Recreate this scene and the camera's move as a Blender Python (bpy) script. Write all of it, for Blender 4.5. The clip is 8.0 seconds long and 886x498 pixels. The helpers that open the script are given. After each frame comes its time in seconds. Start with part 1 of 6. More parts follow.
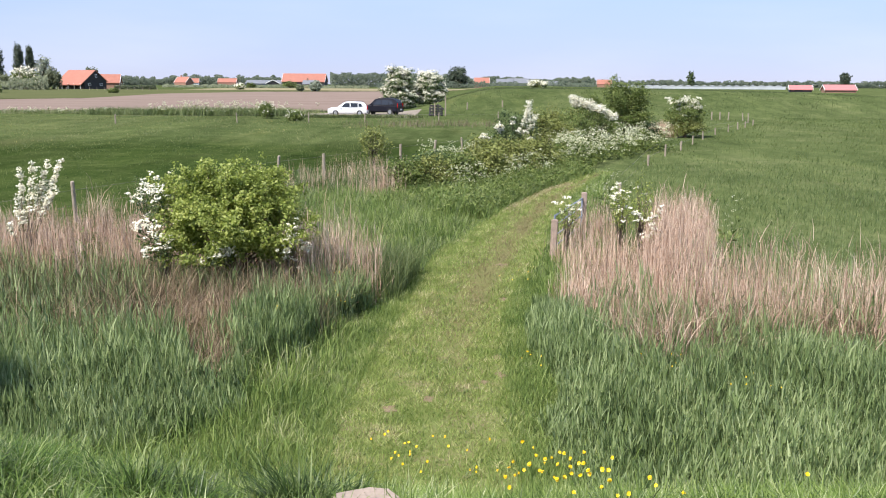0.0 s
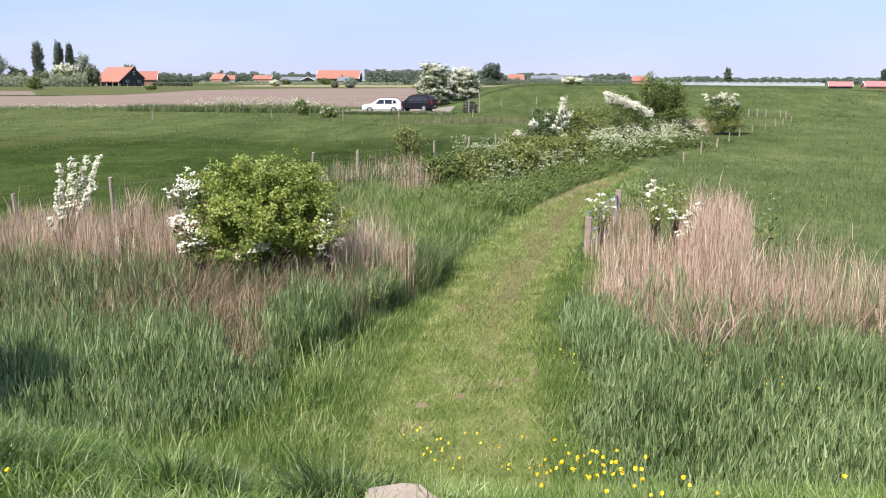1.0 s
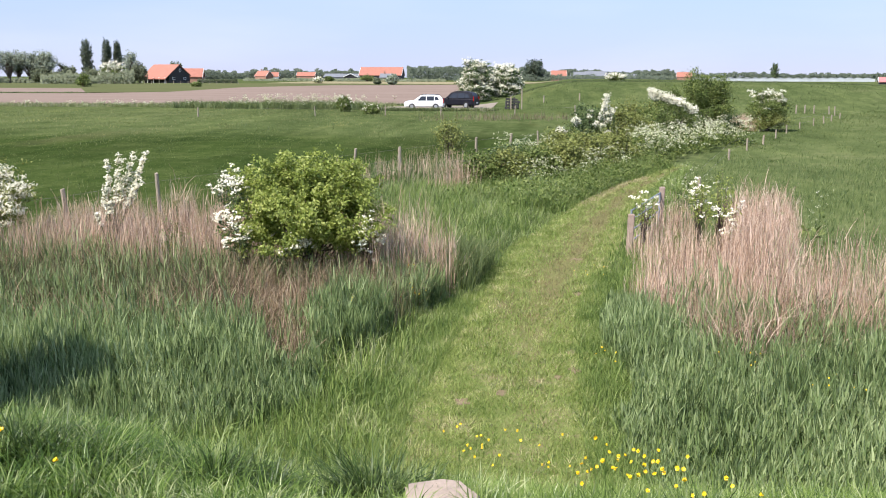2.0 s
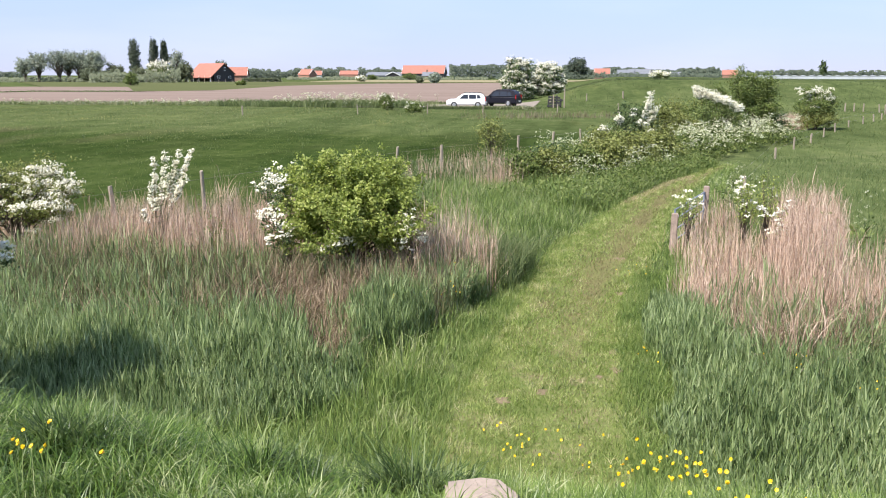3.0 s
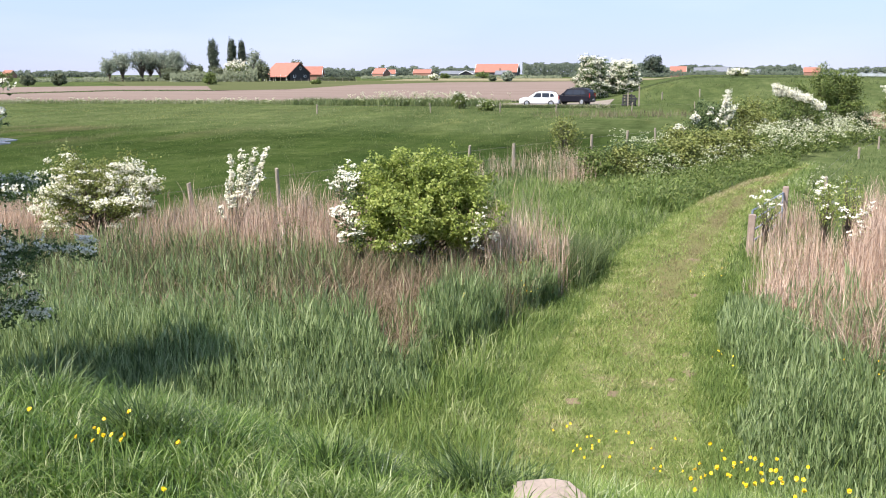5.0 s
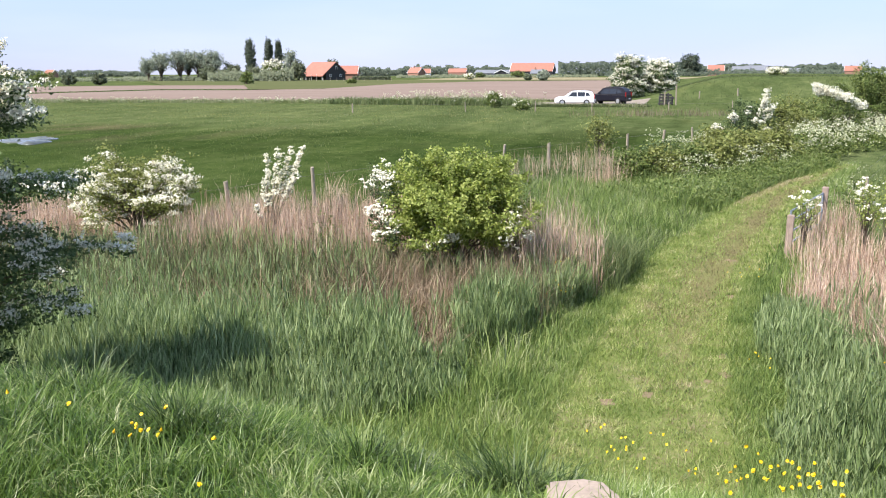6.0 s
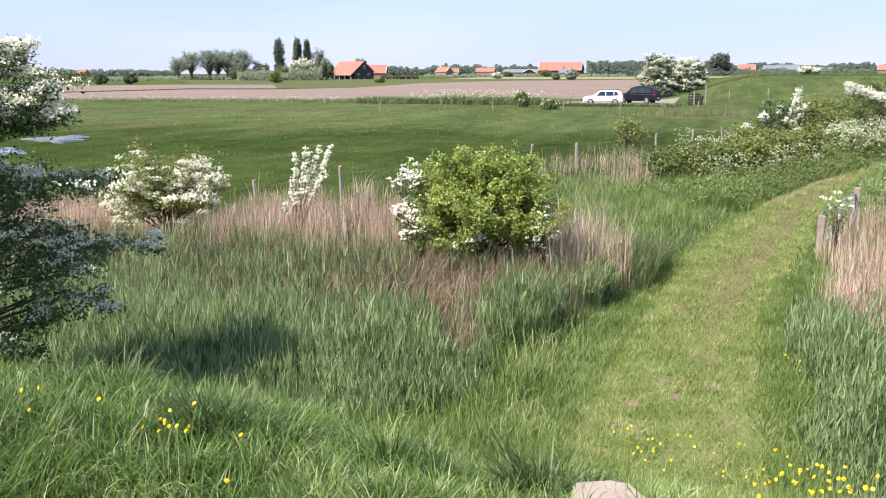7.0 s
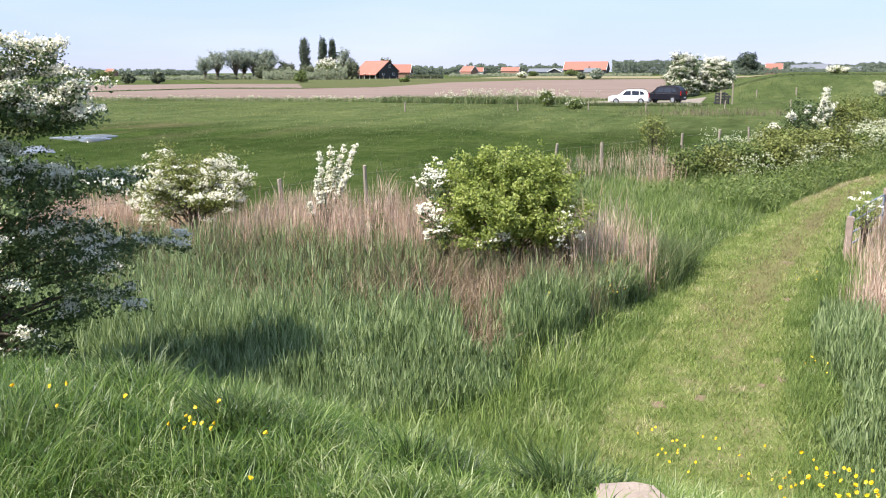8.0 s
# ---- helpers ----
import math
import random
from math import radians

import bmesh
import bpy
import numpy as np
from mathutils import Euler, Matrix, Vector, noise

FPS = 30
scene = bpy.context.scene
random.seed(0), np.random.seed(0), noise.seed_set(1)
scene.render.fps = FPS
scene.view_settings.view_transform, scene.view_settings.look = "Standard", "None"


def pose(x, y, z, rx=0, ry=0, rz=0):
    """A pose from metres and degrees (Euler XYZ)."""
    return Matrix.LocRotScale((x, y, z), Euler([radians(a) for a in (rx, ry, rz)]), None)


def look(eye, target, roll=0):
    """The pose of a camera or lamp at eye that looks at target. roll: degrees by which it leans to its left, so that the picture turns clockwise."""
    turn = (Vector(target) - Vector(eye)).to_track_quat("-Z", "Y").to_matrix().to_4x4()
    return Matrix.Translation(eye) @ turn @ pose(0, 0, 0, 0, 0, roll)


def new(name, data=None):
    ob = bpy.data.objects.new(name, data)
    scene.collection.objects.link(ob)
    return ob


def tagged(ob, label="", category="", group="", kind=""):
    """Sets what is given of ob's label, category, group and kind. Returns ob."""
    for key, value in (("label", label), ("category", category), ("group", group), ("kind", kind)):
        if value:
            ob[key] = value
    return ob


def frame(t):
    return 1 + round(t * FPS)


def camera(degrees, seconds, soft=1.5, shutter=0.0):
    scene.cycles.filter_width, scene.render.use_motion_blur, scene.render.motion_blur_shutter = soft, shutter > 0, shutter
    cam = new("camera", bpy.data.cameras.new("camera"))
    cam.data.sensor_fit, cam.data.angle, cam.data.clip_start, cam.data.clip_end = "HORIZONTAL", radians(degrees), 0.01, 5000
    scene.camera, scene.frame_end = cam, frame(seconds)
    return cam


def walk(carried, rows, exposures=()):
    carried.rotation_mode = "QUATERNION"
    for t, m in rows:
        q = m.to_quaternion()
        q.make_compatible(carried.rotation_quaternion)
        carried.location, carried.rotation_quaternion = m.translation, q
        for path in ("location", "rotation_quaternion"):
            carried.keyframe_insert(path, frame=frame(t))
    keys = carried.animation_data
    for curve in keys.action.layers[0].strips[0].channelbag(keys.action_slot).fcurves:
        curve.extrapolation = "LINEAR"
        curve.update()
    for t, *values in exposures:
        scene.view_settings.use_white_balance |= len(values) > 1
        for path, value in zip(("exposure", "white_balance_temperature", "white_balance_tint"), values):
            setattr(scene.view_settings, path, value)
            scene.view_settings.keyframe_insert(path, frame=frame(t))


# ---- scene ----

# ---- camera: it stands on the dike and turns slowly to the left ----
EYE = (0.0, 0.0, 4.0)
cam = camera(50.7, 8.0, soft=1.05)
PATH = [  # seconds, yaw, pitch, roll
    (0.0, 0.036, -9.997, -0.321), (0.5, 0.833, -10.082, -0.310), (1.0, 2.093, -10.206, -0.273), (1.5, 3.323, -10.338, -0.219),
    (3.0, 7.187, -10.531, -0.057), (3.5, 8.232, -10.540, -0.007), (4.0, 9.402, -10.583, 0.086), (4.5, 10.464, -10.595, 0.105),
    (6.0, 13.701, -10.657, 0.190), (6.5, 14.523, -10.672, 0.201), (7.0, 15.378, -10.695, 0.193), (7.5, 16.148, -10.707, 0.162),
    (8.0, 16.870, -10.725, 0.210)]
walk(cam, [(t, pose(*EYE, 90 + pitch, roll, yaw)) for t, yaw, pitch, roll in PATH], [(0.0, 0.71, 6450, 12), (3.0, 0.81, 6450, 12), (8.0, 0.93, 6450, 12)])

# ---- daylight ----
SUN_AZ, SUN_EL = -136.0, 52.0  # degrees clockwise from +y, degrees above the horizon
world = bpy.data.worlds.new("sky")
scene.world = world
world.use_nodes = True
wn = world.node_tree
sky = wn.nodes.new("ShaderNodeTexSky")
sky.sky_type, sky.sun_disc = "NISHITA", False
sky.sun_elevation, sky.sun_rotation = radians(SUN_EL), radians(SUN_AZ)
sky.altitude, sky.air_density, sky.dust_density, sky.ozone_density = 0, 1.0, 0.0, 6.0
way = wn.nodes.new("ShaderNodeTexCoord").outputs["Generated"]
height = wn.nodes.new("ShaderNodeSeparateXYZ")
wn.links.new(way, height.inputs[0])
veil = wn.nodes.new("ShaderNodeMix")  # a thin haze over the blue, thickest at the horizon
veil.data_type = "RGBA"
thick = wn.nodes.new("ShaderNodeMapRange")
thick.inputs["From Min"].default_value, thick.inputs["From Max"].default_value = 0.05, 0.75
thick.inputs["To Min"].default_value, thick.inputs["To Max"].default_value = 0.8, 0.42
wn.links.new(height.outputs[2], thick.inputs["Value"])
wn.links.new(thick.outputs[0], veil.inputs[0])
haze = wn.nodes.new("ShaderNodeValToRGB")
for el, (at, tone) in zip((haze.color_ramp.elements[0], haze.color_ramp.elements.new(0.045), haze.color_ramp.elements[-1]),
                          ((0.0, (3.2, 3.6, 5.65)), (0.045, (3.35, 3.98, 6.15)), (0.1, (3.4, 4.28, 6.4)))):
    el.position, el.color = at, (*tone, 1)
wn.links.new(height.outputs[2], haze.inputs[0])
wisp_at = wn.nodes.new("ShaderNodeMapping")  # faint high cirrus
wisp_at.inputs["Scale"].default_value = (1.6, 1.6, 9.0)
wisp = wn.nodes.new("ShaderNodeTexNoise")
wisp.inputs["Scale"].default_value, wisp.inputs["Detail"].default_value = 1.7, 6
wisp_ramp = wn.nodes.new("ShaderNodeValToRGB")
wisp_ramp.color_ramp.elements[0].position, wisp_ramp.color_ramp.elements[0].color = 0.45, (0.0, 0.0, 0.0, 1)
wisp_ramp.color_ramp.elements[1].position, wisp_ramp.color_ramp.elements[1].color = 0.75, (0.5, 0.5, 0.5, 1)
cirrus = wn.nodes.new("ShaderNodeMix")
cirrus.data_type, cirrus.inputs[7].default_value = "RGBA", (4.5, 4.85, 6.4, 1)
wn.links.new(way, wisp_at.inputs["Vector"])
wn.links.new(wisp_at.outputs[0], wisp.inputs["Vector"])
wn.links.new(wisp.outputs[0], wisp_ramp.inputs[0])
wn.links.new(wisp_ramp.outputs[0], cirrus.inputs[0])
wn.links.new(haze.outputs[0], cirrus.inputs[6])
wn.links.new(cirrus.outputs[2], veil.inputs[7])
wn.links.new(sky.outputs[0], veil.inputs[6])
wn.links.new(veil.outputs[2], wn.nodes["Background"].inputs[0])
wn.nodes["Background"].inputs[1].default_value = 0.1
sun = new("sun", bpy.data.lights.new("sun", "SUN"))
sun.data.energy, sun.data.angle, sun.data.color = 5.0, radians(0.53), (1.0, 0.95, 0.87)
toward = Vector((math.sin(radians(SUN_AZ)) * math.cos(radians(SUN_EL)), math.cos(radians(SUN_AZ)) * math.cos(radians(SUN_EL)), math.sin(radians(SUN_EL))))
sun.matrix_world = look(toward * 50, (0, 0, 0))


RNG = np.random.default_rng(7)


# ---- materials ----
class Nodes:
    """A small helper to write node trees."""
    def __init__(self, name):
        self.mat = bpy.data.materials.new(name)
        self.mat.use_nodes = True
        self.tree = self.mat.node_tree
        self.tree.nodes.clear()
        self.outlet = self.tree.nodes.new("ShaderNodeOutputMaterial")

    def add(self, kind, **values):
        node = self.tree.nodes.new(kind)
        for key, value in values.items():
            if key in ("data_type", "blend_type", "operation", "interpolation_type", "feature", "clamp", "noise_dimensions", "attribute_name"):
                if key == "data_type":
                    node.data_type = value
                elif key == "blend_type":
                    node.blend_type = value
                elif key == "operation":
                    node.operation = value
                elif key == "interpolation_type":
                    node.interpolation_type = value
                elif key == "feature":
                    node.feature = value
                elif key == "attribute_name":
                    node.attribute_name = value
            else:
                node.inputs[key.replace("_", " ")].default_value = value
        return node

    def link(self, a, b):
        self.tree.links.new(a, b)

    def position(self):
        return self.add("ShaderNodeNewGeometry").outputs["Position"]

    def noise(self, scale, detail=4, rough=0.55, stretch=None, seed=0.0):
        node = self.add("ShaderNodeTexNoise", Scale=scale, Detail=detail, Roughness=rough)
        mapping = self.add("ShaderNodeMapping")
        if stretch:
            mapping.inputs["Scale"].default_value = stretch
        mapping.inputs["Location"].default_value = (seed, seed * 1.7, seed * 0.6)
        self.link(self.position(), mapping.inputs["Vector"])
        self.link(mapping.outputs[0], node.inputs["Vector"])
        return node.outputs[0]

    def ramp(self, value, stops):
        node = self.add("ShaderNodeValToRGB")
        els = node.color_ramp.elements
        while len(els) < len(stops):
            els.new(0.5)
        for el, (at, colour) in zip(els, stops):
            el.position, el.color = at, (*colour, 1)
        self.link(value, node.inputs[0])
        return node.outputs[0]

    def mix(self, fac, a, b, how="MIX"):
        node = self.add("ShaderNodeMix", data_type="RGBA", blend_type=how)
        for socket, value in ((node.inputs[0], fac), (node.inputs[6], a), (node.inputs[7], b)):
            if isinstance(value, (int, float)):
                socket.default_value = value
            elif isinstance(value, tuple):
                socket.default_value = (*value, 1)
            else:
                self.link(value, socket)
        return node.outputs[2]

    def math(self, how, a, b=0.0, clamp=False):
        node = self.add("ShaderNodeMath", operation=how)
        node.use_clamp = clamp
        for socket, value in zip(node.inputs, (a, b)):
            if isinstance(value, (int, float)):
                socket.default_value = value
            else:
                self.link(value, socket)
        return node.outputs[0]

    def step(self, value, lo, hi):
        node = self.add("ShaderNodeMapRange", interpolation_type="SMOOTHSTEP")
        node.inputs["From Min"].default_value, node.inputs["From Max"].default_value = lo, hi
        self.link(value, node.inputs["Value"])
        return node.outputs[0]

    def finish(self, colour, rough=0.8, metal=0.0, bump=None, strength=0.3, distance=0.02, thin=0.0, spec=0.5, coat=0.0):
        b = self.add("ShaderNodeBsdfPrincipled")
        if isinstance(colour, tuple):
            b.inputs["Base Color"].default_value = (*colour, 1)
        else:
            self.link(colour, b.inputs["Base Color"])
        b.inputs["Roughness"].default_value, b.inputs["Metallic"].default_value = rough, metal
        b.inputs["Specular IOR Level"].default_value, b.inputs["Coat Weight"].default_value = spec, coat
        if bump is not None:
            bn = self.add("ShaderNodeBump", Strength=strength, Distance=distance)
            self.link(bump, bn.inputs["Height"])
            self.link(bn.outputs[0], b.inputs["Normal"])
        result = b.outputs[0]
        if thin:
            tl = self.add("ShaderNodeBsdfTranslucent")
            if isinstance(colour, tuple):
                tl.inputs[0].default_value = (*colour, 1)
            else:
                self.link(colour, tl.inputs[0])
            ms = self.add("ShaderNodeMixShader", Fac=thin)
            self.link(result, ms.inputs[1])
            self.link(tl.outputs[0], ms.inputs[2])
            result = ms.outputs[0]
        self.link(result, self.outlet.inputs["Surface"])
        return self.mat


def leaf_material(name, stops, patch=1.5, thin=0.3, rough=0.55, spec=0.35, drifts=0.8):
    """Leaves or blades: each one takes its own tone, and whole patches drift."""
    n = Nodes(name)
    island = n.add("ShaderNodeNewGeometry").outputs["Random Per Island"]
    drift = n.noise(patch, 3)
    value = n.math("ADD", n.math("MULTIPLY", island, 0.8), n.math("MULTIPLY", n.math("SUBTRACT", drift, 0.5), drifts))
    value = n.math("ADD", value, 0.096)
    return n.finish(n.ramp(value, stops), rough=rough, thin=thin, spec=spec)


def plain_material(name, colour, rough=0.6, metal=0.0, vary=0.25, scale=6.0, bump=0.15, spec=0.5, coat=0.0):
    """A painted, sawn or cast surface with stains at two scales."""
    n = Nodes(name)
    stain = n.math("ADD", n.math("MULTIPLY", n.noise(scale, 6), 0.6), n.math("MULTIPLY", n.noise(scale * 9, 4, seed=3.0), 0.4))
    dark = tuple(c * (1 - vary) for c in colour)
    light = tuple(min(1, c * (1 + vary)) for c in colour)
    return n.finish(n.ramp(stain, [(0.3, dark), (0.7, light)]), rough, metal, n.noise(scale * 12, 4), bump, 0.01, spec=spec, coat=coat)


M = {}
M["grass_near"] = leaf_material("dike_grass_blades", [(0.0, (0.055, 0.1, 0.017)), (0.4, (0.14, 0.22, 0.04)), (0.78, (0.27, 0.36, 0.095)), (1.0, (0.56, 0.59, 0.32))], 2.0, thin=0.45, rough=0.4, spec=0.4, drifts=1.2)
M["grass_path"] = leaf_material("short_path_grass", [(0.0, (0.13, 0.195, 0.04)), (0.45, (0.255, 0.325, 0.082)), (0.8, (0.39, 0.43, 0.15)), (1.0, (0.56, 0.51, 0.29))], 1.8, thin=0.4, drifts=1.6)
M["grass_verge"] = leaf_material("verge_grass_blades", [(0.0, (0.075, 0.13, 0.03)), (0.45, (0.19, 0.272, 0.068)), (0.8, (0.31, 0.38, 0.12)), (1.0, (0.46, 0.48, 0.25))], 0.8, thin=0.42, drifts=1.4)
M["reed_green"] = leaf_material("young_reed_leaves", [(0.0, (0.068, 0.105, 0.04)), (0.45, (0.225, 0.305, 0.118)), (1.0, (0.51, 0.585, 0.31))], 0.8, thin=0.46, rough=0.4)
M["reed_dead"] = leaf_material("dead_reed_stalks", [(0.0, (0.17, 0.1, 0.065)), (0.5, (0.58, 0.41, 0.305)), (1.0, (0.82, 0.66, 0.53))], 0.7, thin=0.25, rough=0.7)
M["reed_brown"] = leaf_material("broken_reed_litter", [(0.0, (0.11, 0.08, 0.045)), (0.5, (0.235, 0.17, 0.105)), (1.0, (0.48, 0.37, 0.26))], 0.9, thin=0.15, rough=0.8, drifts=1.3)
M["leaf_fresh"] = leaf_material("fresh_shrub_leaves", [(0.0, (0.122, 0.166, 0.032)), (0.5, (0.295, 0.362, 0.076)), (1.0, (0.55, 0.58, 0.19))], 1.6, thin=0.45)
M["leaf_dark"] = leaf_material("hawthorn_leaves", [(0.0, (0.048, 0.078, 0.034)), (0.5, (0.108, 0.152, 0.062)), (1.0, (0.22, 0.275, 0.12))], 1.0, thin=0.3, rough=0.65, spec=0.12)
M["leaf_mid"] = leaf_material("hedge_leaves", [(0.0, (0.07, 0.105, 0.024)), (0.5, (0.135, 0.18, 0.044)), (1.0, (0.25, 0.29, 0.09))], 0.9, thin=0.32)
M["leaf_olive"] = leaf_material("olive_shrub_leaves", [(0.0, (0.115, 0.14, 0.035)), (0.5, (0.205, 0.23, 0.06)), (1.0, (0.32, 0.335, 0.11))], 0.8, thin=0.32)
M["leaf_far"] = leaf_material("far_tree_leaves", [(0.0, (0.075, 0.1, 0.07)), (0.5, (0.11, 0.14, 0.095)), (1.0, (0.165, 0.195, 0.13))], 0.03, thin=0.5)
M["leaf_silver"] = leaf_material("silvery_willow_leaves", [(0.0, (0.17, 0.21, 0.15)), (0.5, (0.31, 0.35, 0.26)), (1.0, (0.46, 0.48, 0.38))], 0.1, thin=0.3)
M["leaf_belt"] = leaf_material("farm_belt_leaves", [(0.0, (0.1, 0.125, 0.075)), (0.5, (0.16, 0.185, 0.105)), (1.0, (0.25, 0.27, 0.16))], 0.06, thin=0.4)
M["blossom"] = leaf_material("white_blossom", [(0.0, (0.74, 0.69, 0.52)), (0.5, (0.85, 0.82, 0.69)), (1.0, (0.88, 0.86, 0.77))], 2.0, thin=0.25, rough=0.6)
M["umbel"] = leaf_material("greenish_white_umbels", [(0.0, (0.36, 0.42, 0.2)), (0.5, (0.6, 0.61, 0.4)), (1.0, (0.8, 0.78, 0.62))], 1.0, thin=0.3, rough=0.6)
M["buttercup"] = leaf_material("buttercup_petals", [(0.0, (0.75, 0.48, 0.01)), (1.0, (0.86, 0.62, 0.02))], 2.0, thin=0.15, rough=0.35)
M["bark"] = plain_material("grey_brown_bark", (0.12, 0.09, 0.065), 0.9, vary=0.4, scale=8, bump=0.6)
M["post_wood"] = plain_material("weathered_post_wood", (0.3, 0.25, 0.195), 0.85, vary=0.3, scale=9, bump=0.4)
M["post_dark"] = plain_material("dark_tarred_wood", (0.1, 0.085, 0.07), 0.85, vary=0.4, scale=9, bump=0.4)
M["galvanised"] = plain_material("blue_grey_galvanised_steel", (0.32, 0.37, 0.45), 0.45, metal=0.55, vary=0.2, scale=20)
M["wire"] = plain_material("rusty_fence_wire", (0.25, 0.22, 0.2), 0.6, metal=0.6)
M["gatepost_wood"] = plain_material("reddish_weathered_gatepost", (0.33, 0.25, 0.205), 0.85, vary=0.35, scale=9, bump=0.4)
M["slab"] = plain_material("worn_concrete_slab", (0.32, 0.255, 0.205), 0.9, vary=0.25, scale=5, bump=0.5)


def ground_material():
    n = Nodes("meadow_sward")
    sep = n.add("ShaderNodeSeparateXYZ")
    n.link(n.position(), sep.inputs[0])
    x, y = sep.outputs[0], sep.outputs[1]
    bands = n.noise(0.06, 5, 0.65, (1.0, 0.3, 1.0))
    fine = n.math("ADD", n.math("MULTIPLY", n.noise(0.9, 5, 0.65, None, 4.0), 0.45), n.math("MULTIPLY", n.noise(0.25, 5, 0.6, None, 14.0), 0.55))
    grain = n.noise(9.0, 5, 0.7, None, 9.0)
    mixv = n.math("ADD", n.math("MULTIPLY", bands, 0.2), n.math("ADD", n.math("MULTIPLY", fine, 0.4), n.math("MULTIPLY", n.math("ADD", grain, n.noise(2.3, 5, 0.7, None, 6.0)), 0.2)))
    meadow = n.ramp(mixv, [(0.41, (0.052, 0.072, 0.026)), (0.5, (0.084, 0.109, 0.041)), (0.59, (0.14, 0.154, 0.07))])
    lush = n.ramp(mixv, [(0.42, (0.021, 0.037, 0.011)), (0.5, (0.036, 0.056, 0.015)), (0.58, (0.062, 0.082, 0.027))])
    wav = n.math("MULTIPLY", n.math("SUBTRACT", bands, 0.5), 34.0)
    yy = n.math("ADD", y, wav)
    west = n.math("SUBTRACT", 1.0, n.step(n.math("SUBTRACT", x, n.math("MULTIPLY", y, 0.35)), -22.0, -12.0))
    belt = n.math("MULTIPLY", n.math("MULTIPLY", n.step(yy, 20, 28), n.math("SUBTRACT", 1.0, n.math("MULTIPLY", n.step(yy, 56, 72), 0.72))), west)
    colour = n.mix(belt, meadow, lush)
    # a belt of brownish sedge and streaks of flowering grass in the pasture
    sedge = n.math("MULTIPLY", n.math("MULTIPLY", n.step(n.noise(0.16, 5, 0.65, (1.0, 0.25, 1.0), 21.0), 0.46, 0.64), n.math("MULTIPLY", n.step(y, 44, 54), n.math("SUBTRACT", 1.0, n.step(y, 62, 76)))), west)
    colour = n.mix(n.math("MULTIPLY", sedge, n.math("SUBTRACT", 0.5, n.math("MULTIPLY", n.step(x, -40, -24), 0.42))), colour, (0.125, 0.1, 0.062))
    bloom = n.math("MULTIPLY", n.step(n.noise(0.25, 5, 0.7, (1.0, 0.16, 1.0), 33.0), 0.54, 0.74), n.math("MULTIPLY", n.step(y, 64, 80), west))
    colour = n.mix(n.math("MULTIPLY", bloom, 0.35), colour, (0.16, 0.155, 0.055))
    tufty = n.ramp(n.math("ADD", n.math("MULTIPLY", n.noise(0.6, 6, 0.75, (1.0, 0.14, 1.0), 51.0), 0.6), n.math("MULTIPLY", n.noise(0.13, 4, 0.6, (1.0, 0.3, 1.0), 61.0), 0.4)), [(0.36, (0.64, 0.67, 0.64)), (0.5, (1.0, 1.0, 1.0)), (0.64, (1.34, 1.28, 1.26))])
    colour = n.mix(1.0, colour, tufty, "MULTIPLY")
    relief = n.math("ADD", n.math("MULTIPLY", n.noise(14.0, 5, 0.7), 0.25), n.math("MULTIPLY", n.noise(0.9, 5, 0.7, (1.0, 0.3, 1.0), 71.0), 2.0))
    return n.finish(colour, 0.9, bump=relief, strength=0.5, distance=0.12, spec=0.0)


def two_tone(name, low, high, scale, stretch=None, rough=0.95, bump=0.5, distance=0.03):
    n = Nodes(name)
    v = n.math("ADD", n.math("MULTIPLY", n.noise(scale, 6, 0.6, stretch), 0.55), n.math("MULTIPLY", n.noise(scale * 12, 4, 0.6, stretch, 5.0), 0.45))
    return n.finish(n.ramp(v, [(0.32, low), (0.68, high)]), rough, bump=n.noise(scale * 20, 5, 0.7), strength=bump, distance=distance, spec=0.0)


M["grass_slope"] = leaf_material("slope_grass_blades", [(0.0, (0.12, 0.185, 0.042)), (0.4, (0.25, 0.345, 0.084)), (0.8, (0.4, 0.47, 0.165)), (1.0, (0.58, 0.59, 0.34))], 1.5, thin=0.4, rough=0.45)
M["grass_weed"] = leaf_material("coarse_weed_blades", [(0.0, (0.07, 0.105, 0.035)), (0.5, (0.145, 0.195, 0.07)), (1.0, (0.3, 0.33, 0.15))], 0.5, thin=0.4)
M["grass_margin"] = leaf_material("pale_margin_grass", [(0.0, (0.12, 0.17, 0.05)), (0.5, (0.24, 0.27, 0.11)), (1.0, (0.5, 0.47, 0.32))], 0.2, thin=0.35)
M["grass_far"] = leaf_material("far_verge_blades", [(0.0, (0.085, 0.118, 0.042)), (0.5, (0.115, 0.15, 0.055)), (1.0, (0.17, 0.195, 0.08))], 0.08, thin=0.5, drifts=1.3)
M["ground"] = ground_material()
def path_material():
    n = Nodes("trodden_path_turf")
    v = n.math("ADD", n.math("MULTIPLY", n.noise(1.3, 6, 0.6), 0.6), n.math("MULTIPLY", n.noise(15.0, 4, 0.6, None, 5.0), 0.4))
    return n.finish(n.ramp(v, [(0.38, (0.1, 0.14, 0.036)), (0.52, (0.155, 0.18, 0.06)), (0.68, (0.24, 0.19, 0.12))]), 0.95, bump=n.noise(30.0, 5, 0.7), strength=0.6, distance=0.03, spec=0.0)


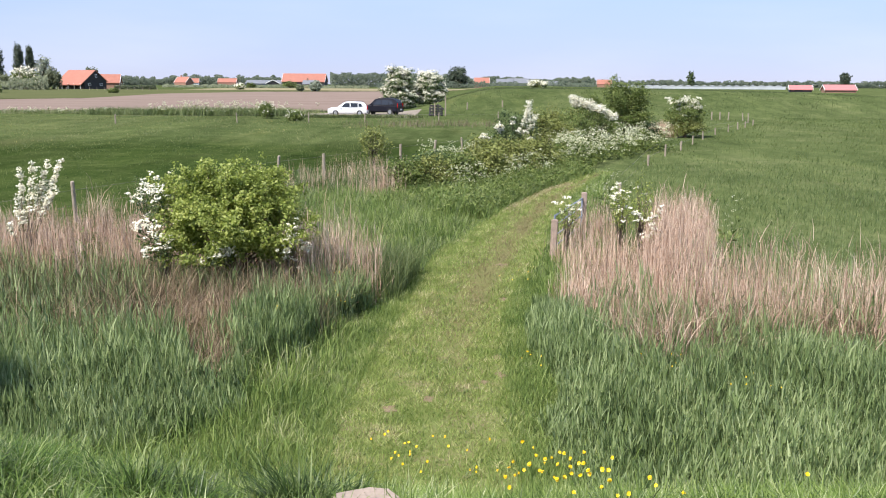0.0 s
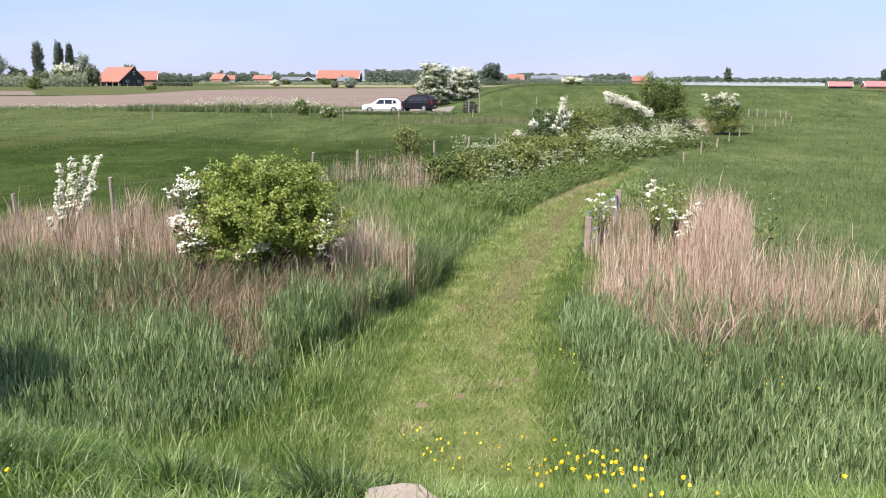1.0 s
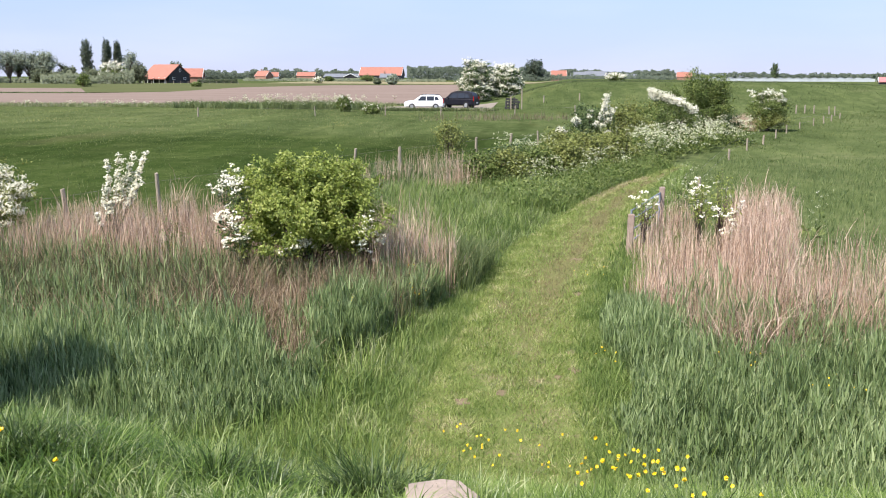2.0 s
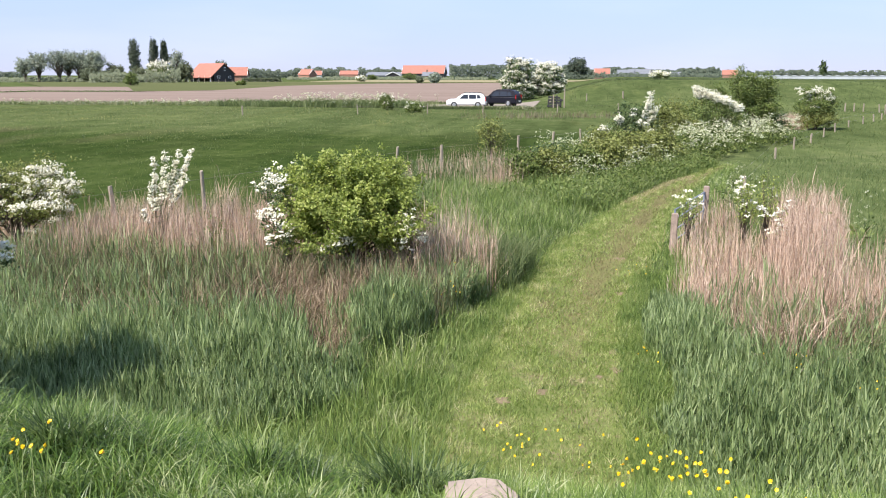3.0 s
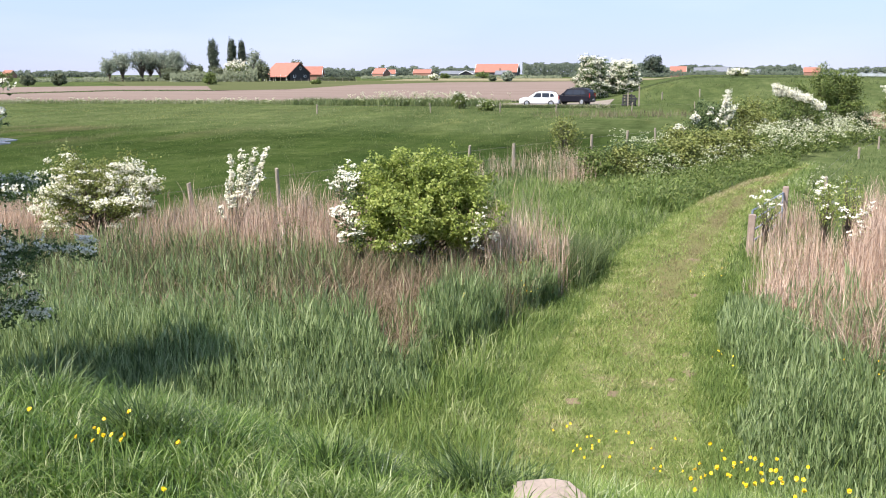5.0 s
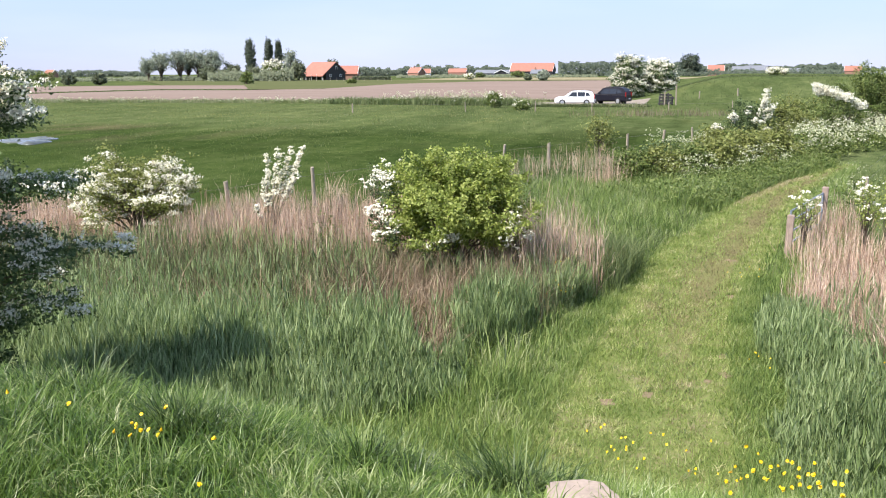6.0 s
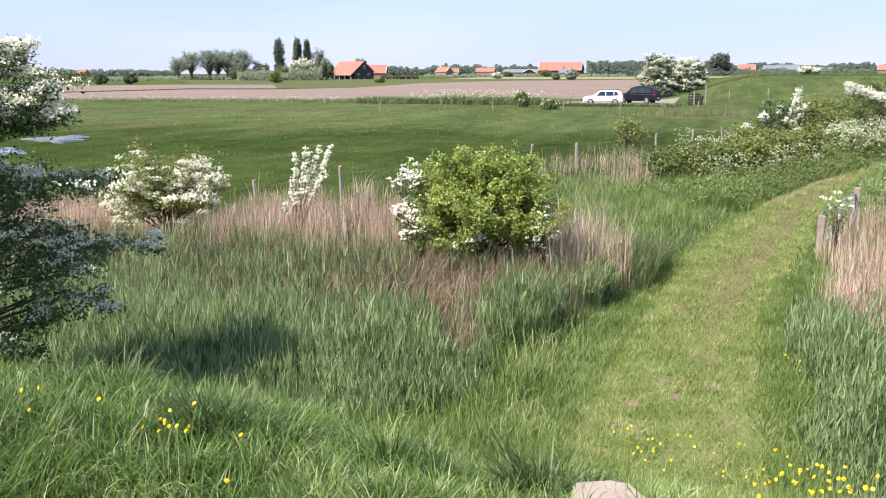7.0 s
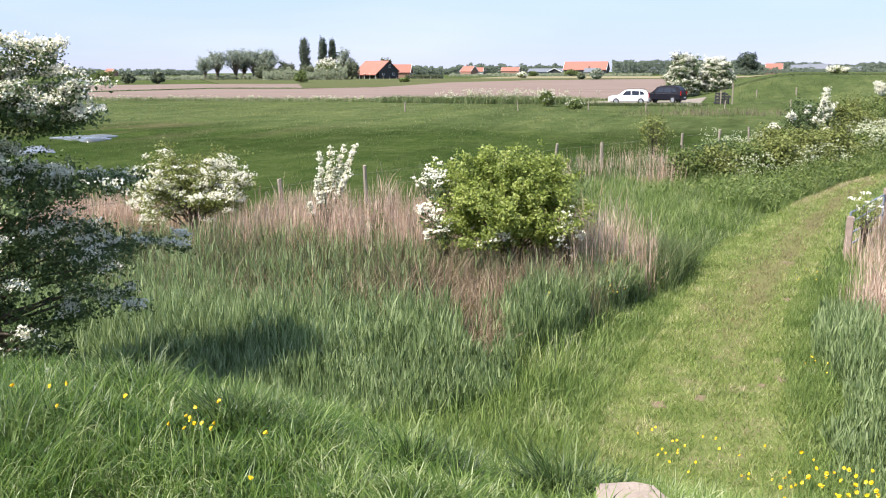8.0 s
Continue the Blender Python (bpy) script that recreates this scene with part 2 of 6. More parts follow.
M["path_soil"] = path_material()
M["field"] = two_tone("harrowed_clay_field", (0.185, 0.14, 0.117), (0.25, 0.195, 0.165), 0.06, (0.452, 1.6, 0.95))
M["stubble"] = two_tone("pale_stubble_strip", (0.2, 0.185, 0.1), (0.3, 0.26, 0.17), 0.06, (0.452, 1.6, 0.95))
M["gravel"] = two_tone("pale_gravel_parking", (0.2, 0.17, 0.14), (0.29, 0.255, 0.215), 0.5)


# ---- mesh helpers ----
def smooth(v, lo, hi):
    v = np.clip((np.asarray(v, float) - lo) / (hi - lo), 0, 1)
    return v * v * (3 - 2 * v)


def ground_z(x, y):
    """The lie of the land: the dike underfoot, the flat polder, a grassy bank, and a slight rise far off."""
    x, y = np.asarray(x, float), np.asarray(y, float)
    crest = 3.25 + 0.8 * smooth(-x, 0.8, 3.0)
    toe = 8.2 + 0.3 * smooth(-x, 2.0, 6.0)
    z = 2.42 * (1 - np.clip((y - crest) / (toe - crest), 0, 1))
    z = z - 0.12 * np.exp(-((y - crest) / 0.5) ** 2)
    d = np.hypot(x, y)
    z = z + 1.2 * smooth(d, 200, 500) * smooth(y, -50, 100)
    bank = 3.3 * smooth(y, 116, 150) * smooth(x - 0.05 * (y - 116), -10, 8) * (1 - 0.8 * smooth(x, 30, 130))
    bank = bank * (1 - 0.75 * smooth(d, 260, 600))
    z = z + bank
    rough = 0.05 * np.sin(x * 0.9 + 1.3 * np.sin(y * 0.31)) * np.sin(y * 0.7 + np.sin(x * 0.4)) * smooth(d, 12, 25) * (1 - smooth(d, 60, 90))
    return z + rough


def raw_mesh(name, verts, polys):
    """A mesh from an (n, 3) array and a list of (m, k) index arrays."""
    me = bpy.data.meshes.new(name)
    verts = np.asarray(verts, np.float32)
    me.vertices.add(len(verts))
    me.vertices.foreach_set("co", verts.ravel())
    polys = [np.asarray(p, np.int32) for p in polys if len(p)]
    sizes = np.concatenate([np.full(len(p), p.shape[1], np.int32) for p in polys])
    loops = np.concatenate([p.ravel() for p in polys])
    me.loops.add(len(loops))
    me.loops.foreach_set("vertex_index", loops)
    me.polygons.add(len(sizes))
    me.polygons.foreach_set("loop_start", np.concatenate([[0], np.cumsum(sizes)[:-1]]).astype(np.int32))
    me.update(calc_edges=True)
    return me


def mesh_object(name, me, material, parent=None, label=""):
    me.materials.append(material)
    ob = new(name, me)
    if parent is not None:
        ob.parent = parent
    if label:
        ob["label"] = label
    return ob


def part(name, bm, material, parent, label=""):
    me = bpy.data.meshes.new(name)
    bm.to_mesh(me)
    bm.free()
    return mesh_object(name, me, material, parent, label)


def thing(name, place, turn=0.0, **tags):
    ob = new(name)
    ob.matrix_basis = pose(*place, 0, 0, turn)
    ob.empty_display_size = 0.2
    return tagged(ob, **tags)


def box_bm(size, centre=(0, 0, 0), bevel=0.0, turn=None):
    bm = bmesh.new()
    bmesh.ops.create_cube(bm, size=1)
    bmesh.ops.scale(bm, vec=size, verts=bm.verts)
    if bevel:
        bmesh.ops.bevel(bm, geom=bm.edges[:], offset=bevel, segments=2, affect="EDGES")
    m = Matrix.Translation(centre)
    bmesh.ops.transform(bm, matrix=m @ turn if turn else m, verts=bm.verts)
    return bm


def prism_bm(outline, length, axis="y"):
    """A closed outline in the x-z plane, drawn out along y from -length / 2 to length / 2."""
    bm = bmesh.new()
    a = [bm.verts.new((x, -length / 2, z)) for x, z in outline]
    b = [bm.verts.new((x, length / 2, z)) for x, z in outline]
    bm.faces.new(a)
    bm.faces.new(b[::-1])
    for i in range(len(a)):
        j = (i + 1) % len(a)
        bm.faces.new((a[j], a[i], b[i], b[j]))
    bmesh.ops.recalc_face_normals(bm, faces=bm.faces)
    return bm


def blades(points, height, width, tilt, curl, lean=None, spread=math.pi, cut=0.55, tris_only=False):
    """Grass blades or stalks: base, middle and tip, bent towards a lean angle. Returns vertices and faces."""
    n = len(points)
    phi = RNG.uniform(-spread, spread, n) + (0 if lean is None else lean)
    face = RNG.uniform(0, math.pi, n)
    l = np.stack([np.cos(phi), np.sin(phi), np.zeros(n)], 1)
    w = np.stack([np.cos(face), np.sin(face), np.zeros(n)], 1) * (width / 2)[:, None]
    up = np.array([0, 0, 1.0])
    a1, a2 = tilt, tilt + curl
    mid = points + (l * np.sin(a1)[:, None] + up * np.cos(a1)[:, None]) * (height * cut)[:, None]
    tip = mid + (l * np.sin(a2)[:, None] + up * np.cos(a2)[:, None]) * (height * (1 - cut))[:, None]
    i = np.arange(n)
    if tris_only:
        v = np.stack([points - w, points + w, tip], 1).reshape(-1, 3)
        return v, [np.stack([3 * i, 3 * i + 1, 3 * i + 2], 1)]
    v = np.stack([points - w, points + w, mid - w * 0.8, mid + w * 0.8, tip], 1).reshape(-1, 3)
    k = 5 * i
    return v, [np.stack([k, k + 1, k + 3, k + 2], 1), np.stack([k + 2, k + 3, k + 4], 1)]


def arched(points, height, width, tilt, curl, lean, spread=1.0):
    """Long grass blades in three bends that arch over towards a lean angle."""
    n = len(points)
    phi = lean + RNG.uniform(-spread, spread, n)
    face = phi + math.pi / 2 + RNG.normal(0, 0.5, n)
    l = np.stack([np.cos(phi), np.sin(phi), np.zeros(n)], 1)
    w = np.stack([np.cos(face), np.sin(face), np.zeros(n)], 1) * (width / 2)[:, None]
    up, at, rows = np.array([0, 0, 1.0]), points, [points]
    for k in range(3):
        a = tilt + curl * k / 2
        at = at + (l * np.sin(a)[:, None] + up * np.cos(a)[:, None]) * (height / 3)[:, None]
        rows.append(at)
    v = np.stack([rows[0] - w, rows[0] + w, rows[1] - w, rows[1] + w, rows[2] - w * 0.65, rows[2] + w * 0.65, rows[3]], 1).reshape(-1, 3)
    k = 7 * np.arange(n)
    return v, [np.stack([k, k + 1, k + 3, k + 2], 1), np.stack([k + 2, k + 3, k + 5, k + 4], 1), np.stack([k + 4, k + 5, k + 6], 1)]


def scatter(n, x0, x1, y0, y1, keep=None, weight=None):
    """n points on the land inside a rectangle, where keep(x, y) allows."""
    x, y = RNG.uniform(x0, x1, n), RNG.uniform(y0, y1, n)
    rim = min(0.7, 0.07 * (x1 - x0))
    ok = np.minimum(x - x0, x1 - x) > rim * RNG.uniform(0, 1, n)
    x, y = x[ok], y[ok]
    if keep is not None:
        ok = keep(x, y)
        x, y = x[ok], y[ok]
    return np.stack([x, y, ground_z(x, y)], 1)


def patchy(x, y, scale, seed=0.0):
    """A smooth uneven field between 0 and 1."""
    a = np.sin(x * scale + seed) * np.sin(y * scale * 1.3 + seed * 2.1)
    b = np.sin(x * scale * 2.3 + y * scale * 1.1 + seed * 0.7)
    c = np.sin(x * scale * 4.7 - y * scale * 5.3 + seed * 1.9)
    return np.clip(0.5 + 0.25 * a + 0.2 * b + 0.12 * c, 0, 1)


def stuff(name, made, material, label, category):
    v, f = made
    ob = mesh_object(name, raw_mesh(name, v, f), material)
    return tagged(ob, label, category, kind="stuff")


def joined(*sets):
    """Several (vertices, faces) as one."""
    vs, fs, at = [], [], 0
    for v, f in sets:
        vs.append(v)
        fs += [p + at for p in f]
        at += len(v)
    return np.concatenate(vs), fs


def leaves(points, size, normal_bias, wide=0.6):
    """Rhombic leaves, turned at random round a bias."""
    n = len(points)
    nrm = RNG.normal(0, 1, (n, 3)) + normal_bias
    nrm /= np.linalg.norm(nrm, axis=1)[:, None] + 1e-9
    a = np.cross(nrm, RNG.normal(0, 1, (n, 3)))
    a /= np.linalg.norm(a, axis=1)[:, None] + 1e-9
    b = np.cross(nrm, a)
    s = np.asarray(size)[:, None] if np.ndim(size) else size
    v = np.stack([points - a * s * 0.5, points + b * s * 0.5 * wide, points + a * s * 0.5 + nrm * s * 0.12, points - b * s * 0.5 * wide], 1).reshape(-1, 3)
    k = 4 * np.arange(n)
    return v, [np.stack([k, k + 1, k + 2, k + 3], 1)]


def florets(points, size, normal_bias):
    """Small five-sided cupped flowers."""
    n = len(points)
    nrm = RNG.normal(0, 0.5, (n, 3)) + normal_bias
    nrm /= np.linalg.norm(nrm, axis=1)[:, None] + 1e-9
    a = np.cross(nrm, RNG.normal(0, 1, (n, 3)))
    a /= np.linalg.norm(a, axis=1)[:, None] + 1e-9
    b = np.cross(nrm, a)
    s = np.asarray(size)[:, None] if np.ndim(size) else np.full((n, 1), size)
    rim = [points + (a * math.cos(q) + b * math.sin(q)) * s * 0.5 + nrm * s * 0.12 for q in np.arange(5) * 2 * math.pi / 5]
    v = np.stack([points - nrm * s * 0.1, *rim], 1).reshape(-1, 3)
    k = 6 * np.arange(n)
    return v, [np.stack([k, k + 1 + i, k + 1 + (i + 1) % 5], 1) for i in range(5)]


def tubes(paths, radii, sides=5):
    """Tapered tubes along (n, k, 3) paths with (n, k) radii."""
    paths = np.asarray(paths, float)
    n, k, _ = paths.shape
    t = np.gradient(paths, axis=1)
    t /= np.linalg.norm(t, axis=2)[..., None] + 1e-9
    ref = np.where(np.abs(t[..., 2:3]) > 0.9, np.array([1.0, 0, 0]), np.array([0, 0, 1.0]))
    a = np.cross(t, ref)
    a /= np.linalg.norm(a, axis=2)[..., None] + 1e-9
    b = np.cross(t, a)
    q = np.arange(sides) * 2 * math.pi / sides
    ring = paths[:, :, None] + (a[:, :, None] * np.cos(q)[:, None] + b[:, :, None] * np.sin(q)[:, None]) * np.asarray(radii)[:, :, None, None]
    idx = np.arange(n * k * sides).reshape(n, k, sides)
    nxt = np.roll(idx, -1, axis=2)
    f = np.stack([idx[:, :-1], nxt[:, :-1], nxt[:, 1:], idx[:, 1:]], -1).reshape(-1, 4)
    return ring.reshape(-1, 3), [f]


def shrub(name, place, crown, lift, branches, leaf_count, leaf_size, material, label, category="bush",
          bloom=0, bloom_size=0.03, bloom_where=None, flat=1.0, clump=0.16, stem=0.05, tips=None, group="", start=0.4, up=0.5, floor=0.05, bloom_from=0.6, drop=None, trunk_top=None, bloom_up=0.5, bloom_bunch=1.5, lumpy=0.12, heads=1, tuft=0, tuft_size=0.08):
    """A bush or tree: limbs rising from the base into a crown of leafy sprays, with blossom where bloom_where(direction) allows."""
    root = thing(name, place, label=label, category=category, group=group)
    crown = np.array(crown, float)
    if tips is None:
        dirs = RNG.normal(0, 1, (branches, 3))
        dirs /= np.linalg.norm(dirs, axis=1)[:, None]
        dirs[:, 2] = np.where(dirs[:, 2] < -0.75, -dirs[:, 2], dirs[:, 2])
        reach = RNG.uniform(0.55, 1.05, branches) ** 0.7
        reach = reach * (1 + lumpy * np.sin(dirs[:, 0] * 5 + dirs[:, 2] * 3 + 1) * np.sin(dirs[:, 1] * 4 - dirs[:, 2] * 5))
        tip = dirs * crown * reach[:, None] + np.array([0, 0, lift])
    else:
        tip = np.array(tips, float)
        branches = len(tip)
        dirs = tip - np.array([0, 0, lift])
        dirs /= np.linalg.norm(dirs, axis=1)[:, None] + 1e-9
    tip[:, 2] = np.maximum(tip[:, 2], floor)
    fork = np.zeros((branches, 3))
    fork[:, 2] = np.minimum(lift * RNG.uniform(0.25, 0.8, branches), tip[:, 2] * 0.8)
    fork[:, :2] = tip[:, :2] * 0.15
    if drop is not None:
        fork[:, 2] = np.maximum(tip[:, 2] - drop, 0.3)
        fork[:, :2] = tip[:, :2] * 0.08
    u = np.linspace(0, 1, 6)
    ctrl = fork * 0.45 + tip * 0.55
    ctrl[:, 2] += 0.12 * crown[2] * up
    path = (1 - u)[None, :, None] ** 2 * fork[:, None] + (2 * u * (1 - u))[None, :, None] * ctrl[:, None] + (u ** 2)[None, :, None] * tip[:, None]
    rad = stem * 0.45 * (1 - 0.9 * u)[None] * np.ones((branches, 1))
    trunk_top = trunk_top or max(0.2, lift * 0.7)
    tp = np.zeros((3, 6, 3))
    tp[:, :, 2] = np.linspace(-0.15, trunk_top, 6)
    tp[:, :, 0] = np.array([-1, 0.4, 0.8])[:, None] * stem * (0.5 + u[None] * 1.8)
    tp[:, :, 1] = np.array([0.3, 1, -0.9])[:, None] * stem * (0.5 + u[None] * 1.8)
    thick = min(branches, 70)
    v, f = tubes(tp, stem * (1 - 0.55 * u)[None] * np.ones((3, 1)), 7)
    mesh_object("trunk", raw_mesh("trunk", v, f), M["bark"], root)
    v, f = tubes(path[:thick], rad[:thick], 4)
    tagged(mesh_object("branchwork", raw_mesh("branchwork", v, f), M["bark"], root), kind="stuff")
    # leafy sprays along the limbs
    which = RNG.integers(0, branches, leaf_count)
    s = start + (1.05 - start) * RNG.uniform(0, 1, leaf_count) ** 0.75
    at = np.clip(s, 0, 1)
    pts = (1 - at)[:, None] ** 2 * fork[which] + (2 * at * (1 - at))[:, None] * ctrl[which] + (at ** 2)[:, None] * tip[which]
    off = RNG.normal(0, 1, (leaf_count, 3)) * clump * (1.15 - 0.6 * at)[:, None]
    off[:, 2] *= flat
    pts = pts + off
    if tuft:  # leaves gathered in tufts with gaps between them
        tuft_of, tuft_at = RNG.integers(0, branches, tuft), np.clip(start + (1.02 - start) * RNG.uniform(0, 1, tuft) ** 0.7, 0, 1)
        hearts = (1 - tuft_at)[:, None] ** 2 * fork[tuft_of] + (2 * tuft_at * (1 - tuft_at))[:, None] * ctrl[tuft_of] + (tuft_at ** 2)[:, None] * tip[tuft_of]
        hearts = hearts + RNG.normal(0, 1, (tuft, 3)) * clump * (1.15 - 0.6 * tuft_at)[:, None] * np.array([1, 1, flat])
        pts = hearts[RNG.integers(0, tuft, leaf_count)] + RNG.normal(0, 1, (leaf_count, 3)) * tuft_size * np.array([1, 1, 0.65])
    ok = pts[:, 2] > 0.02
    out = (pts - np.array([0, 0, lift])) / crown
    v, f = leaves(pts[ok], leaf_size * RNG.uniform(0.6, 1.25, ok.sum()), (out * 0.7 + np.array([0, 0, 0.6]))[ok])
    mesh_object("crown", raw_mesh("crown", v, f), material, root)
    if bloom:
        prob = np.ones(branches) if bloom_where is None else np.array([bloom_where(*d) for d in dirs], float)
        if prob.sum() > 0:
            clusters = max(1, bloom // 9)
            prob = prob * RNG.uniform(0.05, 1, branches) ** bloom_bunch
            which = RNG.choice(branches, clusters, p=prob / prob.sum())
            at = RNG.uniform(bloom_from, 1.0, clusters)
            heart = (1 - at)[:, None] ** 2 * fork[which] + (2 * at * (1 - at))[:, None] * ctrl[which] + (at ** 2)[:, None] * tip[which]
            jit = RNG.normal(0, 1, (clusters, 3)) * clump * 0.7
            jit[:, 2] = np.abs(jit[:, 2]) * flat + clump * flat * bloom_up
            if heads > 1:  # flower heads gathered in tight bunches
                lead = RNG.integers(0, max(1, clusters // heads), clusters)
                heart, jit, which = heart[lead], jit[lead] + RNG.normal(0, 1, (clusters, 3)) * bloom_size * np.array([1.9, 1.9, 1.0]), which[lead]
            heart = heart + jit + dirs[which] * clump * 0.2
            if tuft:  # flower heads lie on top of the leaf tufts
                odds = prob[tuft_of] * (tuft_at >= bloom_from)
                lead = RNG.choice(tuft, max(1, clusters // heads), p=odds / odds.sum())
                lead = lead[RNG.integers(0, len(lead), clusters)]
                heart = hearts[lead] + RNG.normal(0, 1, (clusters, 3)) * tuft_size * np.array([0.85, 0.85, 0.3]) + np.array([0, 0, 0.75 * tuft_size])
            pts = np.repeat(heart, 9, 0) + RNG.normal(0, 1, (clusters * 9, 3)) * bloom_size * np.array([0.85, 0.85, 0.5])
            pts[:, 2] = np.maximum(pts[:, 2], 0.04)
            make = leaves if bloom_size > 0.0355 else florets
            v, f = make(pts, bloom_size * RNG.uniform(0.8, 1.3, len(pts)), np.array([-0.4, -0.6, 1.2]))
            mesh_object("blossom", raw_mesh("blossom", v, f), M["blossom"], root, "clusters of small white flowers")
    return root


# ---- the land ----
def build_ground():
    rings = np.concatenate([np.linspace(0.4, 10, 49), np.geomspace(10.3, 4600, 150)])
    ang = np.radians(np.concatenate([np.linspace(-50, 50, 151), np.linspace(52.5, 307.5, 103)]))
    x, y = rings[:, None] * np.sin(ang), rings[:, None] * np.cos(ang)
    v = np.stack([x, y, ground_z(x, y)], -1).reshape(-1, 3)
    v = np.concatenate([v, [[0, 0, float(ground_z(0, 0))]]])
    idx = np.arange(len(rings) * len(ang)).reshape(len(rings), len(ang))
    nxt = np.roll(idx, -1, axis=1)
    quads = np.stack([idx[:-1], nxt[:-1], nxt[1:], idx[1:]], -1).reshape(-1, 4)[:, ::-1]
    hub = np.stack([np.full(len(ang), len(v) - 1), nxt[0], idx[0]], -1)[:, ::-1]
    me = raw_mesh("ground", v, [quads, hub])
    me.polygons.foreach_set("use_smooth", np.ones(len(me.polygons), bool))
    return tagged(mesh_object("ground", me, M["ground"]), "green polder meadow with lush and pale grass bands", "ground", kind="structure")


build_ground()


def strip(name, left, right, lift, material, steps=8):
    """A sheet between two edge lines given as matching (x, y) points, laid on the land."""
    l, r = np.array(left, float), np.array(right, float)
    u = np.linspace(0, len(l) - 1, (len(l) - 1) * steps + 1)
    k = np.arange(len(l))
    lx, ly, rx, ry = (np.interp(u, k, c) for c in (l[:, 0], l[:, 1], r[:, 0], r[:, 1]))
    w = np.linspace(0, 1, 13)
    x, y = lx[:, None] * (1 - w) + rx[:, None] * w, ly[:, None] * (1 - w) + ry[:, None] * w
    x = x + np.minimum(0.06, 0.03 * np.abs(rx - lx))[:, None] * np.sin(y * 2.1) * (np.abs(w - 0.5) > 0.4)
    v = np.stack([x, y, ground_z(x, y) + lift], -1).reshape(-1, 3)
    idx = np.arange(v.shape[0]).reshape(len(u), 13)
    f = np.stack([idx[:-1, :-1], idx[:-1, 1:], idx[1:, 1:], idx[1:, :-1]], -1).reshape(-1, 4)
    return mesh_object(name, raw_mesh(name, v, [f]), material)


PATH_Y = [8.3, 10.7, 12.9, 15.5, 18.0, 20.6, 22.9, 25.6, 28.7, 31.8, 35.4, 39.2, 43.3, 50, 60, 72, 84, 96]
PATH_L = [-1.3, -1.35, -1.15, -0.9, -0.65, -0.22, 0.1, 0.85, 1.66, 2.4, 3.75, 5.35, 7.1, 10.1, 14.0, 19.0, 24.2, 29.4]
PATH_R = [0.9, 0.9, 1.0, 1.1, 1.48, 2.0, 2.4, 2.85, 3.5, 4.15, 5.1, 6.2, 7.7, 10.6, 14.4, 19.4, 24.6, 29.9]


def path_side(x, y):
    """0 at the path's left edge, 1 at its right edge."""
    l, r = np.interp(y, PATH_Y, PATH_L), np.interp(y, PATH_Y, PATH_R)
    return (x - l) / (r - l)


tagged(strip("path", list(zip(PATH_L, PATH_Y))[:13], list(zip(PATH_R, PATH_Y))[:13], 0.012, M["path_soil"]), "mown grass footpath with worn yellowish turf", "path", kind="structure")
M["hay"] = two_tone("dry_olive_hay_meadow", (0.07, 0.09, 0.038), (0.125, 0.125, 0.06), 0.05, (0.452, 1.6, 0.95))
tagged(strip("hay_meadow", [(-121, 218), (-96, 218), (-82, 238), (-85, 306), (-66, 364), (-20, 392)], [(-225, 370), (-185, 384), (-160, 394), (-130, 400), (-80, 404), (-22, 406)], 0.12, M["hay"], 10), "strip of dry olive hay meadow before the farm", "field", kind="structure")
M["track_soil"] = two_tone("trodden_brown_track", (0.115, 0.145, 0.045), (0.195, 0.17, 0.08), 1.4)
track = [(l + (r - l) * (0.63 + a * (0.2 + 0.8 * (y > 13.5))), y) for a in (-0.16, 0.16) for y, l, r in zip(PATH_Y, PATH_L, PATH_R) if 12 < y < 48]
tagged(strip("worn_track", track[:len(track) // 2], track[len(track) // 2:], 0.018, M["track_soil"]), "trodden brownish streak along the footpath", "path", kind="structure")
tagged(strip("field", [(-330, 114), (-130, 120), (-112, 121), (-100, 122), (-85, 124), (-70, 127), (-40, 132), (-9.5, 136)], [(-330, 150), (-128, 160), (-119, 203), (-99, 206), (-86, 228), (-90, 300), (-70, 355), (-23, 385)], 0.16, M["field"], 10), "bare pinkish clay field, freshly harrowed", "field", kind="structure")
tagged(strip("field_behind", [(-330, 166), (-133, 166), (-124, 212), (-101, 214)], [(-330, 230), (-180, 240), (-160, 262), (-128, 268)], 0.2, M["field"], 8), "second strip of bare clay beyond a grassy balk", "field", kind="structure")
tagged(strip("stubble_field", [(-110, 400), (-115, 520)], [(-2, 400), (24, 520)], 0.2, M["stubble"], 12), "pale dry strip beyond the bare field", "field", kind="structure")
tagged(strip("parking", [(-17, 113), (-19, 128)], [(-4, 113), (-3, 134)], 0.05, M["gravel"]), "small pale gravel parking place", "parking", kind="structure")



